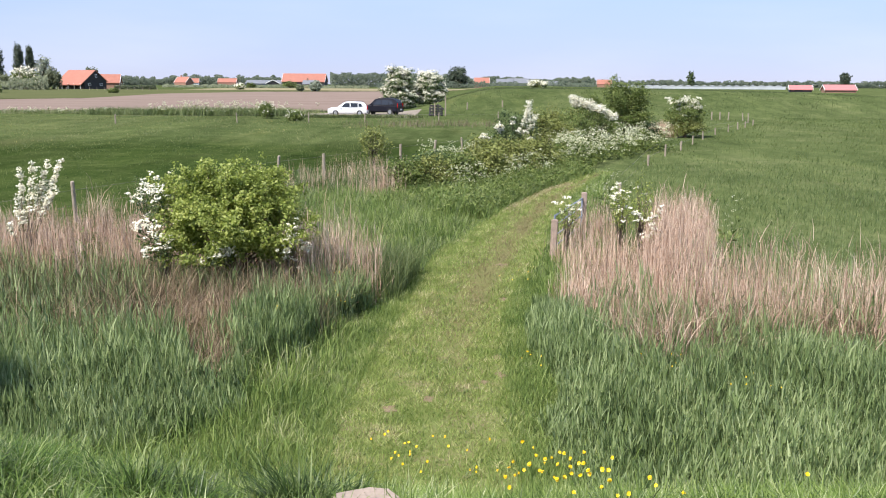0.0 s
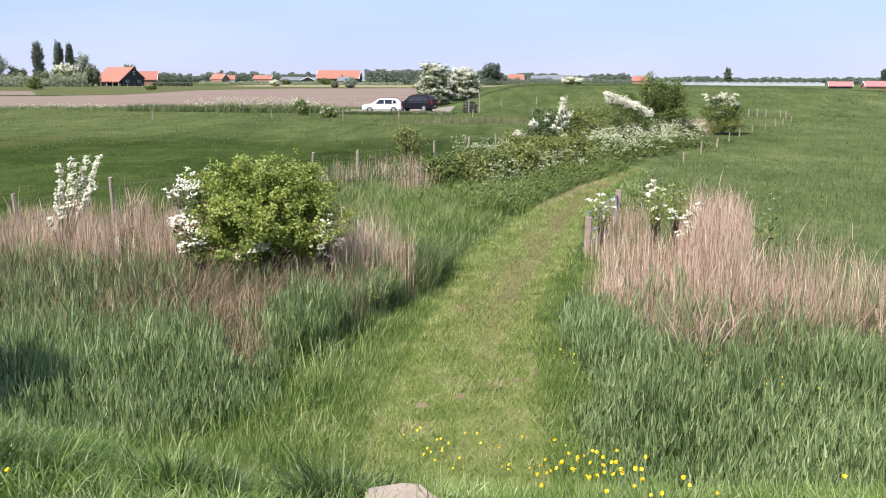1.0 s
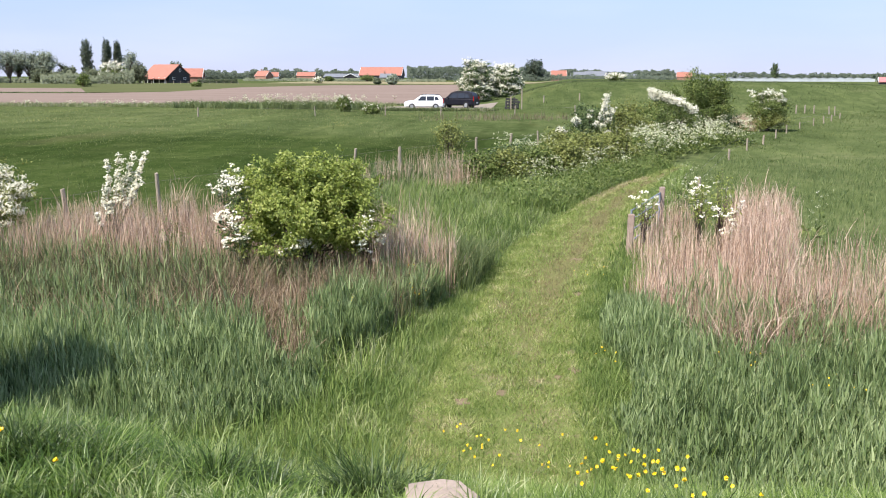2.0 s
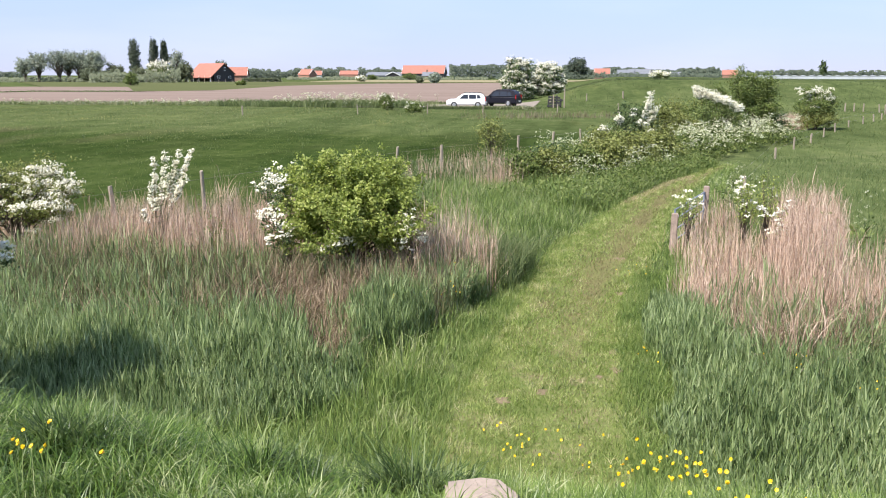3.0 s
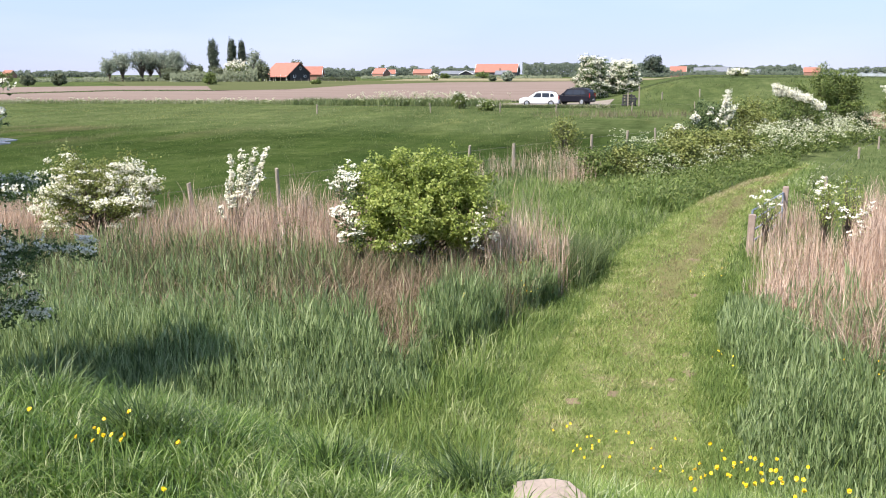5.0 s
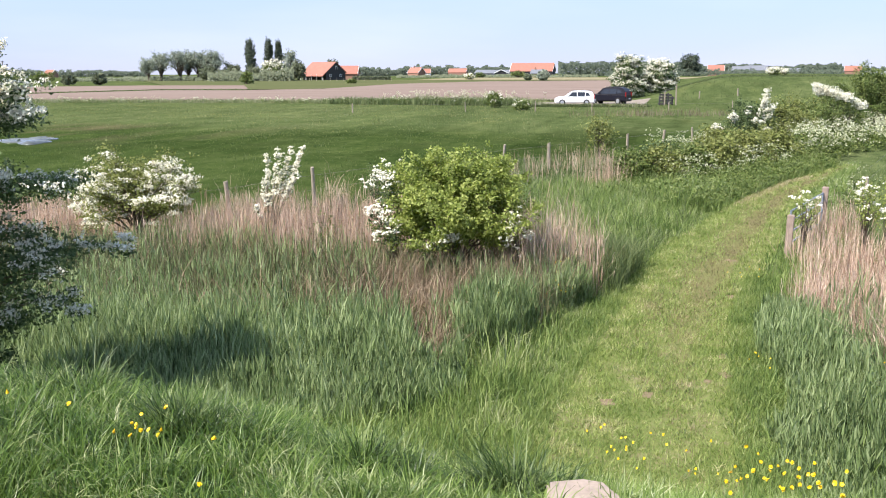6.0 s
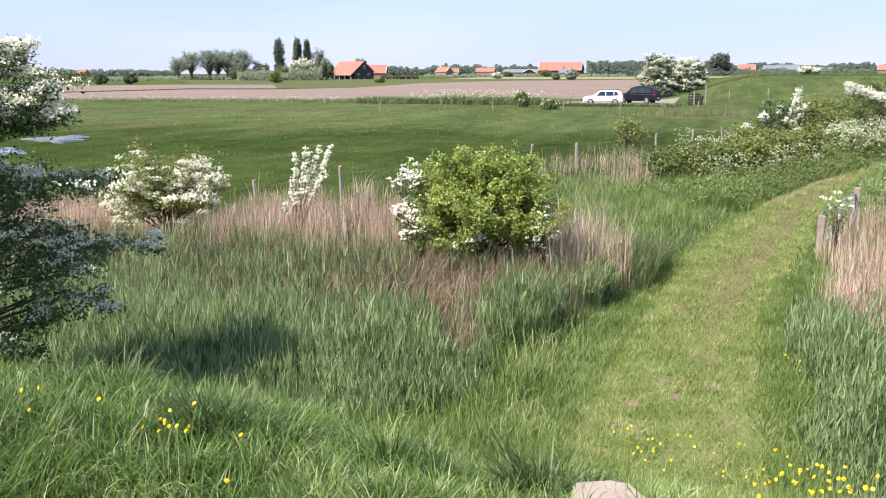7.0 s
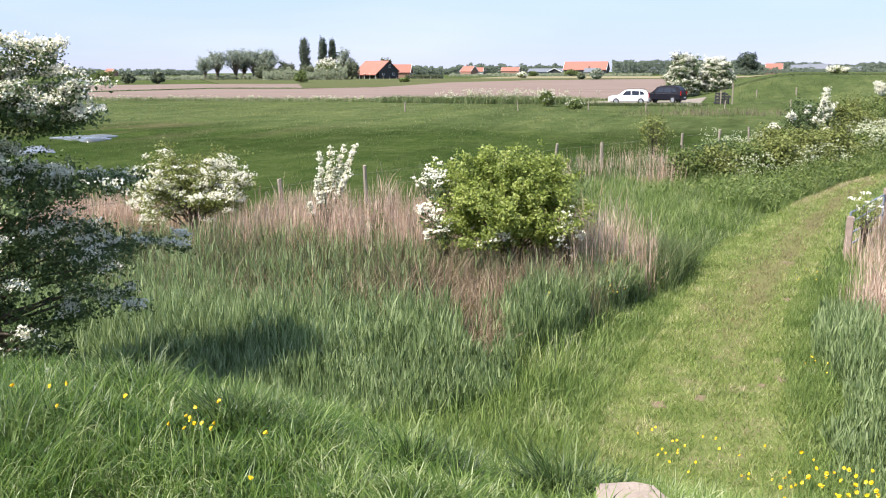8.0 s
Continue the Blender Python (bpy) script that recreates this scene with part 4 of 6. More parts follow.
bank_pts = scatter(60000, -14, 95, 116, 215, lambda x, y: (np.abs(x - 0.02 * y) < 0.47 * y) & ((x > 1) | (y > 152)) & (RNG.uniform(0, 1, len(x)) < 0.2 + 0.8 * patchy(x, y * 0.4, 0.4, 12.0)))
stuff("bank_grass", tuft_grass(bank_pts, 0.12 + 0.5 * patchy(bank_pts[:, 0], bank_pts[:, 1] * 0.4, 0.5, 4.0) ** 2, 0.075, 0.6, True), M["grass_far"], "rough uncut grass on the far bank", "grass")
M["sedge"] = leaf_material("brownish_marsh_sedge", [(0.0, (0.13, 0.11, 0.06)), (0.5, (0.22, 0.185, 0.11)), (1.0, (0.36, 0.31, 0.2))], 0.3, thin=0.4)


edge = np.concatenate([[(x, RNG.normal(112.7, 0.35)) for x in RNG.uniform(-19, -3, 1500)], [(RNG.normal(-9.3 - 0.054 * (y - 136), 0.6), y) for y in RNG.uniform(134, 385, 2500)],
                       [(x, np.interp(x, [-330, -130, -85, -14], [114, 120, 124, 136]) + RNG.normal(-0.6, 0.5)) for x in RNG.uniform(-150, -16, 5000)]])
edge_pts = np.column_stack([edge, ground_z(edge[:, 0], edge[:, 1])])
stuff("field_edge_grass", tuft_grass(edge_pts, 0.55, 0.07, 0.5), M["grass_margin"], "tall pale grass along the edges of the bare field", "grass")


# ---- fences and gate ----
def post_bm(height, radius):
    bm = bmesh.new()
    bmesh.ops.create_cone(bm, cap_ends=True, segments=8, radius1=radius * 1.05, radius2=radius, depth=height + 0.3, matrix=Matrix.Translation((0, 0, height / 2 - 0.15)))
    top = [v for v in bm.verts if v.co.z > height - 0.05]
    for v in top:
        v.co.z += 0.25 * v.co.x
    bmesh.ops.bevel(bm, geom=[e for e in bm.edges if all(v in top for v in e.verts)], offset=radius * 0.2, segments=1, affect="EDGES")
    return bm


def fence(places, height, radius, label, wires=()):
    x0, y0 = places[0]
    root = thing("fence", (x0, y0, float(ground_z(x0, y0))), label=label, category="fence")
    for x, y in places:
        ob = part("post", post_bm(height * RNG.uniform(0.9, 1.08), radius * RNG.uniform(0.85, 1.15)), M["post_wood"], root)
        ob.location = (x - x0, y - y0, float(ground_z(x, y) - ground_z(x0, y0)))
        ob.rotation_euler = (RNG.normal(0, 0.04), RNG.normal(0, 0.04), RNG.uniform(0, 6))
    for h in wires:
        pts = np.array([[(x - x0, y - y0, float(ground_z(x, y) - ground_z(x0, y0)) + h) for x, y in places]])
        v, f = tubes(pts, np.full((1, len(places)), 0.004), 4)
        mesh_object("wire", raw_mesh("wire", v, f), M["wire"], root)
    return root


fence([(-18.5, 10.0), (-15.0, 16.6), (-11.6, 23.1), (-10.7, 27.0), (-6.6, 37.1), (-5.0, 39.2), (-2.1, 46.0), (-0.5, 49.0), (1.07, 52.0), (4.0, 58.5), (7.0, 65.0)], 1.12, 0.06,
      "weathered round wooden posts with thin wire beside the ditch", (0.5, 0.95))
fence([(6.3, 33.0), (10.4, 47.5), (12.6, 53.2), (14.9, 58.9), (17.3, 65.2), (19.6, 71.0), (22.4, 77.5), (25.0, 82.6), (27.2, 87.0), (29.3, 91.5), (31.4, 95.6)], 0.62, 0.055,
      "pale wooden posts along the footpath's meadow side", (0.45, 0.85))
fence([(31.4, 110.5), (32.4, 110.6), (33.4, 110.6), (34.6, 109.0), (33.6, 104.0)], 1.0, 0.07, "short row of pale wooden posts in the meadow")
fence([(-32.0, 92.0), (-21.0, 96.0), (-14.0, 98.0), (-8.3, 99.5), (-0.5, 101.0), (6.0, 103.0)], 1.0, 0.06, "low pale posts below the parking place", (0.8,))
fence([(-1.6, 126.0), (3.2, 127.0), (8.0, 128.0)], 1.0, 0.08, "pale posts at the foot of the grassy bank")


def gate():
    a, b = Vector((2.55, 21.3, float(ground_z(2.55, 21.3)))), Vector((3.75, 24.9, float(ground_z(3.75, 24.9))))
    root = thing("gate", a, label="blue-grey tubular steel field gate between wooden posts", category="gate")
    length = (b - a).length
    turn = math.atan2(b.y - a.y, b.x - a.x)
    for k, z in enumerate((0.3, 0.55, 0.8, 1.02)):
        v, f = tubes([[(0.12 + (length - 0.24) * u, 0, z) for u in (0, 0.5, 1)]], np.full((1, 3), 0.019), 8)
        ob = mesh_object("rail", raw_mesh("rail", v, f), M["galvanised"], root)
        ob.rotation_euler = (0, 0, turn)
    for x in (0.12, length * 0.5, length - 0.12):
        v, f = tubes([[(x, 0, z) for z in (0.28, 0.7, 1.04)]], np.full((1, 3), 0.024), 8)
        ob = mesh_object("upright", raw_mesh("upright", v, f), M["galvanised"], root)
        ob.rotation_euler = (0, 0, turn)
    for p, s in ((a, 0.95), (b, 1.15)):
        bm = box_bm((0.17, 0.15, s + 0.2), (0, 0, s / 2 - 0.1), 0.015)
        ob = part("gatepost", bm, M["gatepost_wood"], root, "square weathered wooden post")
        ob.location = p - a
        ob.rotation_euler = (0.03, -0.02, turn + 0.2)


gate()


# ---- shrubs ----
def on(x, y):
    return (x, y, float(ground_z(x, y)))


shrub("round_bush", on(-3.86, 17.0), (1.5, 1.3, 1.02), 1.62, 340, 47000, 0.066, M["leaf_fresh"], "round fresh-green bush growing out of the dry reeds",
      bloom=500, bloom_size=0.035, bloom_where=lambda x, y, z: 1.0 if (x < -0.7 and abs(z) < 0.7) or (z < -0.35 and y < 0) else 0.03, clump=0.1, start=0.5, stem=0.035, trunk_top=0.7, lumpy=0.2, tuft=3300, tuft_size=0.052)
shrub("flowering_hawthorn", on(-8.2, 18.0), (0.5, 0.4, 0.9), 1.2, 0, 700, 0.04, M["leaf_mid"], "slender hawthorn covered in white blossom among reeds", category="hawthorn",
      bloom=3300, bloom_size=0.03, clump=0.022, start=0.25, stem=0.02, bloom_from=0.55, bloom_bunch=0.4, bloom_up=0.1,
      tips=[(0.86, 0, 2.53), (0.78, 0.1, 2.44), (0.62, 0, 2.55), (0.55, 0.1, 2.42), (0.4, -0.1, 2.4), (0.29, 0, 2.47), (0.05, 0, 2.36), (0.02, 0.1, 2.22), (0.8, 0, 2.03), (0.72, -0.1, 1.95), (0.7, 0.1, 2.18), (0.48, 0, 2.31), (0.34, 0, 2.05), (0.55, 0.1, 2.1), (-0.06, 0, 1.87), (0.2, 0.1, 2.1),
            (0.6, -0.1, 1.8), (0.07, 0, 1.52), (-0.25, 0, 1.28)])
shrub("flowering_hawthorn", on(-4.95, 16.6), (0.6, 0.5, 0.9), 1.1, 0, 1800, 0.05, M["leaf_dark"], "white hawthorn sprays pushing out of the round bush", category="hawthorn",
      heads=2, bloom=1250, bloom_size=0.034, bloom_bunch=0.4, clump=0.09, start=0.4, stem=0.02, bloom_from=0.86,
      tips=[(-0.5, 0.1, 2.32), (-0.3, 0, 2.2), (-0.55, 0, 2.05), (-0.2, 0, 2.25), (-0.4, 0, 2.15), (-0.05, -0.1, 2.05), (-0.5, 0, 1.95), (-0.2, -0.2, 1.9), (-0.45, -0.3, 1.3), (-0.1, -0.4, 1.35), (-0.25, -0.4, 1.05), (0.1, -0.4, 1.2), (-0.35, -0.3, 1.45), (0.05, -0.4, 1.05), (1.0, -0.5, 0.98), (1.25, -0.5, 1.02), (0.85, -0.5, 0.85)])
shrub("flowering_hawthorn", on(-12.0, 19.2), (1.6, 1.3, 0.95), 1.35, 150, 15000, 0.065, M["leaf_olive"], "broad hawthorn bush with heavy white blossom behind reeds", category="hawthorn",
      bloom=19000, bloom_size=0.045, bloom_where=lambda x, y, z: 0.05 if z > 0.5 and abs(x) < 0.5 else 1.0, clump=0.12, bloom_bunch=0.5, heads=4, tuft=1500, tuft_size=0.075, lumpy=0.25, start=0.45)
# the near hawthorn on the dike's foot: separate tiers of boughs
near_tips = []
for layer, (z, reach, count) in enumerate([(0.75, 1.3, 24), (1.3, 1.4, 28), (1.85, 1.55, 28), (2.2, 1.95, 44), (2.5, 0.8, 7), (2.86, 1.7, 44), (3.2, 0.6, 6), (3.55, 1.35, 28), (3.76, 1.2, 26), (4.02, 0.85, 18), (4.2, 0.6, 7)]):
    for k in range(count):
        q = 2 * math.pi * (k + 0.5 * layer) / count
        r = reach * RNG.uniform(0.3, 1.1) * (0.5 if math.cos(q) < -0.1 else 1.0)  # unseen sunward side cut short to let sun onto the lower boughs
        near_tips.append((r * math.cos(q), r * math.sin(q), z + RNG.normal(0, 0.11) - 0.08 * r))
for reach, z, count in ((2.2, 1.96, 13), (1.85, 1.27, 5), (1.8, 2.74, 11), (1.5, 3.48, 9), (1.4, 3.72, 9), (0.95, 4.08, 7)):  # long boughs towards the light
    for k in range(count):
        r, side = reach * RNG.uniform(0.5, 1.02), RNG.uniform(-0.45, 0.6)
        near_tips.append((0.78 * r + 0.6 * side, 0.6 * r - 0.78 * side, z + RNG.normal(0, 0.07)))
shrub("flowering_hawthorn", on(-7.9, 8.35), (1.9, 1.9, 2.2), 2.0, 0, 52000, 0.053, M["leaf_dark"], "large layered hawthorn tree with white blossom on dark leaves", category="hawthorn",
      bloom=40000, bloom_size=0.039, bloom_where=lambda x, y, z: 1.9 if z > 0.56 and x > y else 1.2 if z > 0.56 else 0.3 if z > 0.25 and 0.78 * x + 0.6 * y < 0.8 else 0.95 if y < -0.3 else 0.5 if 0.78 * x + 0.6 * y > 0.7 else 0.05, flat=0.5, clump=0.13, stem=0.05, tips=near_tips, start=0.3, up=0.1, bloom_from=0.7, drop=0.22, trunk_top=3.5,
      bloom_bunch=1.0, heads=5, tuft=3000, tuft_size=0.066)

# hedge along the footpath: x, y, radius, half height, middle, leaves, tone
for x, y, rx, rz, lift, n, tone in [(3.6, 46.2, 1.25, 1.1, 1.35, 9000, "leaf_dark"), (4.6, 47.4, 0.9, 0.8, 1.5, 5000, "leaf_olive"), (2.0, 44.0, 1.0, 0.6, 0.75, 5500, "leaf_olive"), (3.0, 43.4, 1.1, 0.65, 0.7, 6500, "leaf_mid"),
                                    (5.9, 50.0, 1.35, 0.75, 1.2, 7000, "leaf_olive"), (7.2, 52.0, 1.4, 0.9, 1.3, 7000, "leaf_mid"), (8.6, 55.8, 1.8, 0.95, 1.5, 8000, "leaf_mid"), (6.6, 53.6, 1.3, 1.0, 1.4, 5000, "leaf_olive"),
                                    (11.4, 60.0, 1.95, 1.75, 2.15, 24000, "leaf_mid"), (13.0, 61.5, 1.3, 0.8, 0.9, 4000, "leaf_dark"), (9.9, 58.6, 1.2, 0.9, 1.2, 5000, "leaf_dark"),
                                    (0.6, 41.0, 1.0, 0.42, 0.5, 3500, "leaf_mid"), (1.7, 40.6, 0.9, 0.5, 0.55, 4000, "leaf_olive"), (5.0, 46.2, 1.2, 0.55, 0.6, 5000, "leaf_mid"), (6.4, 48.4, 1.2, 0.6, 0.7, 5000, "leaf_mid"), (18.9, 73.4, 1.5, 0.75, 0.8, 5000, "leaf_olive"),
                                    (-1.3, 34.4, 0.8, 0.5, 0.55, 4000, "leaf_mid"), (-0.3, 34.8, 0.8, 0.55, 0.55, 4000, "leaf_olive"), (0.7, 35.6, 0.9, 0.6, 0.6, 4500, "leaf_mid"), (1.7, 36.4, 0.9, 0.7, 0.75, 4500, "leaf_olive"),
                                    (2.9, 38.6, 1.0, 0.75, 0.8, 5000, "leaf_olive"), (-0.4, 39.4, 0.9, 0.5, 0.6, 3500, "leaf_dark"), (4.2, 41.6, 1.0, 0.8, 0.85, 5000, "leaf_olive")]:
    shrub("hedge_bush", on(x, y), (rx, rx * 0.9, rz * 1.15), lift * 1.12, 120, n, 0.12, M[tone], "leafy green hedge shrub beside the footpath", clump=0.14, start=0.35, stem=0.04, group="hedge along the footpath", tuft=max(160, n // 16), tuft_size=0.15, lumpy=0.3)


def herb_bank(n, y0, y1, wide, tall, label):
    """Nettles, cleavers and coarse grass in a dense bank along the footpath's left edge."""
    y = RNG.uniform(y0, y1, n)
    x = np.interp(y, PATH_Y, PATH_L) - 0.12 - wide * RNG.uniform(0, 1, n) ** 1.2
    foot = np.stack([x, y, ground_z(x, y)], 1)
    high = tall * RNG.uniform(0.55, 1.15, n) * (0.55 + 0.45 * smooth(np.interp(y, PATH_Y, PATH_L) - x, 0.1, 0.9)) * (0.3 + 1.2 * patchy(x, y, 2.4, 3.0))
    root = thing("herb_bank", foot.mean(0), label=label, category="herbs", kind="stuff")
    foot = foot - foot.mean(0)
    k = np.repeat(np.arange(n), 3)
    at = foot[k] + RNG.normal(0, 0.07, (len(k), 3)) * np.array([1, 1, 0.4]) + np.array([0, 0, 1.0]) * (high[k] * RNG.uniform(0.25, 1.0, len(k)))[:, None]
    mesh_object("foliage", raw_mesh("foliage", *leaves(at, 0.1 * RNG.uniform(0.6, 1.3, len(k)), np.array([0, -0.3, 0.8]), 0.55)), M["leaf_mid"], root)
    mesh_object("blade", raw_mesh("blade", *tuft_grass(np.repeat(foot, 6, 0) + RNG.normal(0, 0.1, (6 * n, 3)) * np.array([1, 1, 0]), 0.9 * np.repeat(high, 6), 0.017, 0.45)), M["grass_verge"], root)


herb_bank(2600, 27.5, 43.5, 1.7, 0.85, "bank of nettles and coarse green grass along the path")
herb_bank(1500, 30.0, 40.0, 4.2, 0.6, "rough weeds between the hedge and the footpath")
shrub("flowering_hawthorn", on(3.4, 46.0), (1.0, 0.8, 1.4), 1.3, 0, 900, 0.09, M["leaf_dark"], "hawthorn with tall white flowering sprays in the hedge", category="hawthorn", bloom=4200, bloom_size=0.06, clump=0.08, bloom_bunch=0.6,
      tips=[(0.72, -1.1, 3.22), (0.7, -1.1, 3.0), (0.62, -1.1, 2.75), (1.0, -1.1, 2.55), (0.85, -1.1, 2.45), (0.5, -1.1, 2.35), (0.85, -1.1, 2.15), (0.3, -1.1, 1.95), (0.55, -1.1, 1.8), (0.75, -1.1, 1.5), (0.85, -1.1, 1.3),
            (-0.85, -1.0, 2.0), (-0.75, -1.0, 2.1), (-0.1, -1.0, 2.45), (-1.6, -0.8, 1.5), (-1.4, -0.8, 1.2), (-1.5, -0.8, 1.65), (-1.25, -0.8, 1.05)], start=0.45, bloom_from=0.72, bloom_up=0.1)
shrub("flowering_hawthorn", on(8.5, 55.0), (1.6, 0.8, 1.0), 1.6, 0, 1200, 0.1, M["leaf_mid"], "arching hawthorn boughs white with blossom", category="hawthorn", bloom=5600, bloom_size=0.075, clump=0.13, bloom_bunch=0.4, bloom_up=0.2,
      tips=[(-1.05, -0.6, 3.22), (-0.85, -0.6, 3.1), (-0.6, -0.6, 3.05), (-0.35, -0.6, 2.92), (-0.15, -0.7, 2.85), (0.1, -0.7, 2.75), (0.35, -0.7, 2.68), (0.6, -0.8, 2.58), (0.85, -0.8, 2.45), (1.1, -0.8, 2.3), (1.3, -0.8, 2.15), (0.5, -0.6, 2.7), (-0.9, -0.6, 2.9)], start=0.7, bloom_from=0.85)
shrub("flowering_hawthorn", on(18.9, 74.0), (1.65, 1.5, 1.5), 1.75, 140, 11000, 0.14, M["leaf_mid"], "rounded hawthorn with white blossom crown by the fence", category="hawthorn", bloom=4500, bloom_size=0.09,
      bloom_where=lambda x, y, z: 1.0 if z > 0.4 else 0.05, clump=0.16, tuft=650, tuft_size=0.17, lumpy=0.25, heads=3)
n = 700
twigs = np.stack([17.1 + RNG.normal(0, 0.45, n), 73.6 + RNG.normal(0, 0.4, n), np.zeros(n)], 1)
twigs[:, 2] = ground_z(twigs[:, 0], twigs[:, 1])
stuff("bare_twigs", blades(twigs, RNG.uniform(0.6, 1.5, n), np.full(n, 0.03), np.abs(RNG.normal(0.2, 0.15, n)), RNG.uniform(0, 0.6, n)), M["reed_dead"], "bleached dry twigs at the foot of a hawthorn", "twigs")
shrub("flowering_hawthorn", on(-6.7, 146), (2.9, 2.8, 4.0), 2.5, 300, 13000, 0.3, M["leaf_dark"], "large old hawthorn in full white blossom", category="hawthorn", floor=0.3, bloom_from=0.4, heads=3, bloom=27000, bloom_size=0.155, clump=0.2, stem=0.2, tuft=1000, tuft_size=0.3, lumpy=0.15, bloom_bunch=0.7)
shrub("flowering_hawthorn", on(-2.2, 148), (2.7, 2.6, 3.1), 2.0, 280, 10000, 0.3, M["leaf_dark"], "spreading hawthorn in full white blossom", category="hawthorn", bloom_from=0.4, heads=3, bloom=27000, bloom_size=0.155, clump=0.2, stem=0.2, tuft=1000, tuft_size=0.3, lumpy=0.15, bloom_bunch=0.7)


# ---- far trees ----
def tree(name, place, rx, rz, lift, n, size, material, label, branches=70, lumpy=0.12):
    return shrub(name, place, (rx, rx, rz), lift, branches, n, size, material, label, category="tree", clump=rx * 0.16, stem=max(0.15, rx * 0.07), start=0.35, floor=lift - rz, lumpy=lumpy)


def polar(az, d):
    a = radians(az)
    x, y = d * math.sin(a), d * math.cos(a)
    return (x, y, float(ground_z(x, y)))


M["leaf_poplar"] = leaf_material("dark_poplar_leaves", [(0.0, (0.075, 0.1, 0.07)), (0.5, (0.115, 0.145, 0.095)), (1.0, (0.175, 0.2, 0.13))], 0.1, thin=0.4)
for az, h, wide in ((-25.1, 19.5, 2.7), (-24.04, 19.0, 2.5), (-23.47, 18.5, 2.1)):
    tree("poplar_tree", polar(az, 430), wide, h * 0.48, h * 0.52, 6000, 0.55, M["leaf_poplar"], "tall slim columnar poplar by the farm", 150)
for az, d, rx, h in [(-30.9, 420, 3.6, 9.6), (-30.2, 425, 5.2, 12.4), (-29.15, 428, 5.4, 13.0), (-28.65, 434, 4.6, 12.2), (-28.1, 430, 5.4, 13.2), (-27.65, 436, 4.4, 12.0), (-27.2, 425, 4.8, 12.8)]:
    tree("willow_tree", polar(az, d), rx, h * 0.3, h * 0.7, 3400, 0.6, M["leaf_silver"], "grey-green willow with a spreading crown", 60, 0.45)
for az, d, rx, h, tone in [(-22.75, 428, 5.2, 14.4, "leaf_silver"), (-26.2, 425, 4, 8, "leaf_belt"), (-22.35, 418, 4.0, 8.2, "leaf_belt"), (-27.5, 420, 5, 6, "leaf_belt"), (-26.7, 415, 4, 5, "leaf_belt"),
                           (-20.3, 470, 4, 10.5, "leaf_belt"), (-24.8, 415, 5, 6.5, "leaf_belt"), (-7.7, 385, 2.6, 4.6, "leaf_silver"), (-8.6, 388, 1.5, 2.6, "leaf_belt"), (-33.6, 330, 2.2, 4.0, "leaf_belt"), (-35.2, 330, 2.4, 3.6, "leaf_belt")]:
    tree("shrub_tree", polar(az, d), rx, h * 0.45, h * 0.5, 1800, 0.9, M[tone], "leafy tree in the farmyard belt", 50)
shrub("flowering_hawthorn", polar(-23.75, 412), (6.5, 5, 3.8), 3.9, 90, 2500, 0.9, M["leaf_mid"], "broad white-flowering hawthorn near the farm", category="hawthorn", bloom=1300, bloom_size=0.6, clump=1.0, stem=0.3)


def far_wood(az0, az1, d, h0, h1, n, material=None):
    n = int(n * 1.4)
    az = RNG.uniform(az0, az1, n)
    grid = np.arange(az0 - 1, az1 + 1, 0.18)
    crowns = RNG.uniform(0, 1, len(grid)) ** 1.5
    near = np.round((az - grid[0]) / 0.18 + RNG.normal(0, 0.3, n)).astype(int).clip(0, len(grid) - 1)
    arc = np.sqrt(np.clip(1 - ((az - grid[near]) / 0.22) ** 2, 0.05, 1))
    slow = 0.5 + 0.5 * np.sin(az * 1.1 + az0) * np.sin(az * 0.43 + 2.0)
    top = h0 + (h1 - h0) * (0.55 * crowns[near] * arc + 0.45 * slow)
    z = RNG.uniform(0, 1, n) ** 0.8 * top
    dd = d + RNG.normal(0, 12, n)
    x, y = dd * np.sin(np.radians(az)), dd * np.cos(np.radians(az))
    pts = np.stack([x, y, ground_z(x, y) + z], 1)
    made = leaves(pts, d * 0.0018 * RNG.uniform(0.7, 1.3, n), np.array([-0.8, -1.8, 2.0]), 0.8)
    return stuff("far_woodland", made, material or M["leaf_far"], "low dark line of distant trees", "woodland")


far_wood(-48, -31, 1100, 4, 10, 9000)
far_wood(-27.6, -22.6, 418, 2.5, 6.5, 7000, M["leaf_belt"])
far_wood(-35, -27.6, 440, 0.8, 2.6, 4000, M["leaf_belt"])
far_wood(-16.5, -4.5, 600, 0.9, 2.3, 3500, M["leaf_belt"])
far_wood(-20.5, -9.0, 1000, 5, 13, 9000)
far_wood(-6.8, 1.0, 800, 9, 13, 7000)
far_wood(1.0, 9, 1200, 8, 14, 6000)
far_wood(6, 30, 1500, 6, 12, 9000)


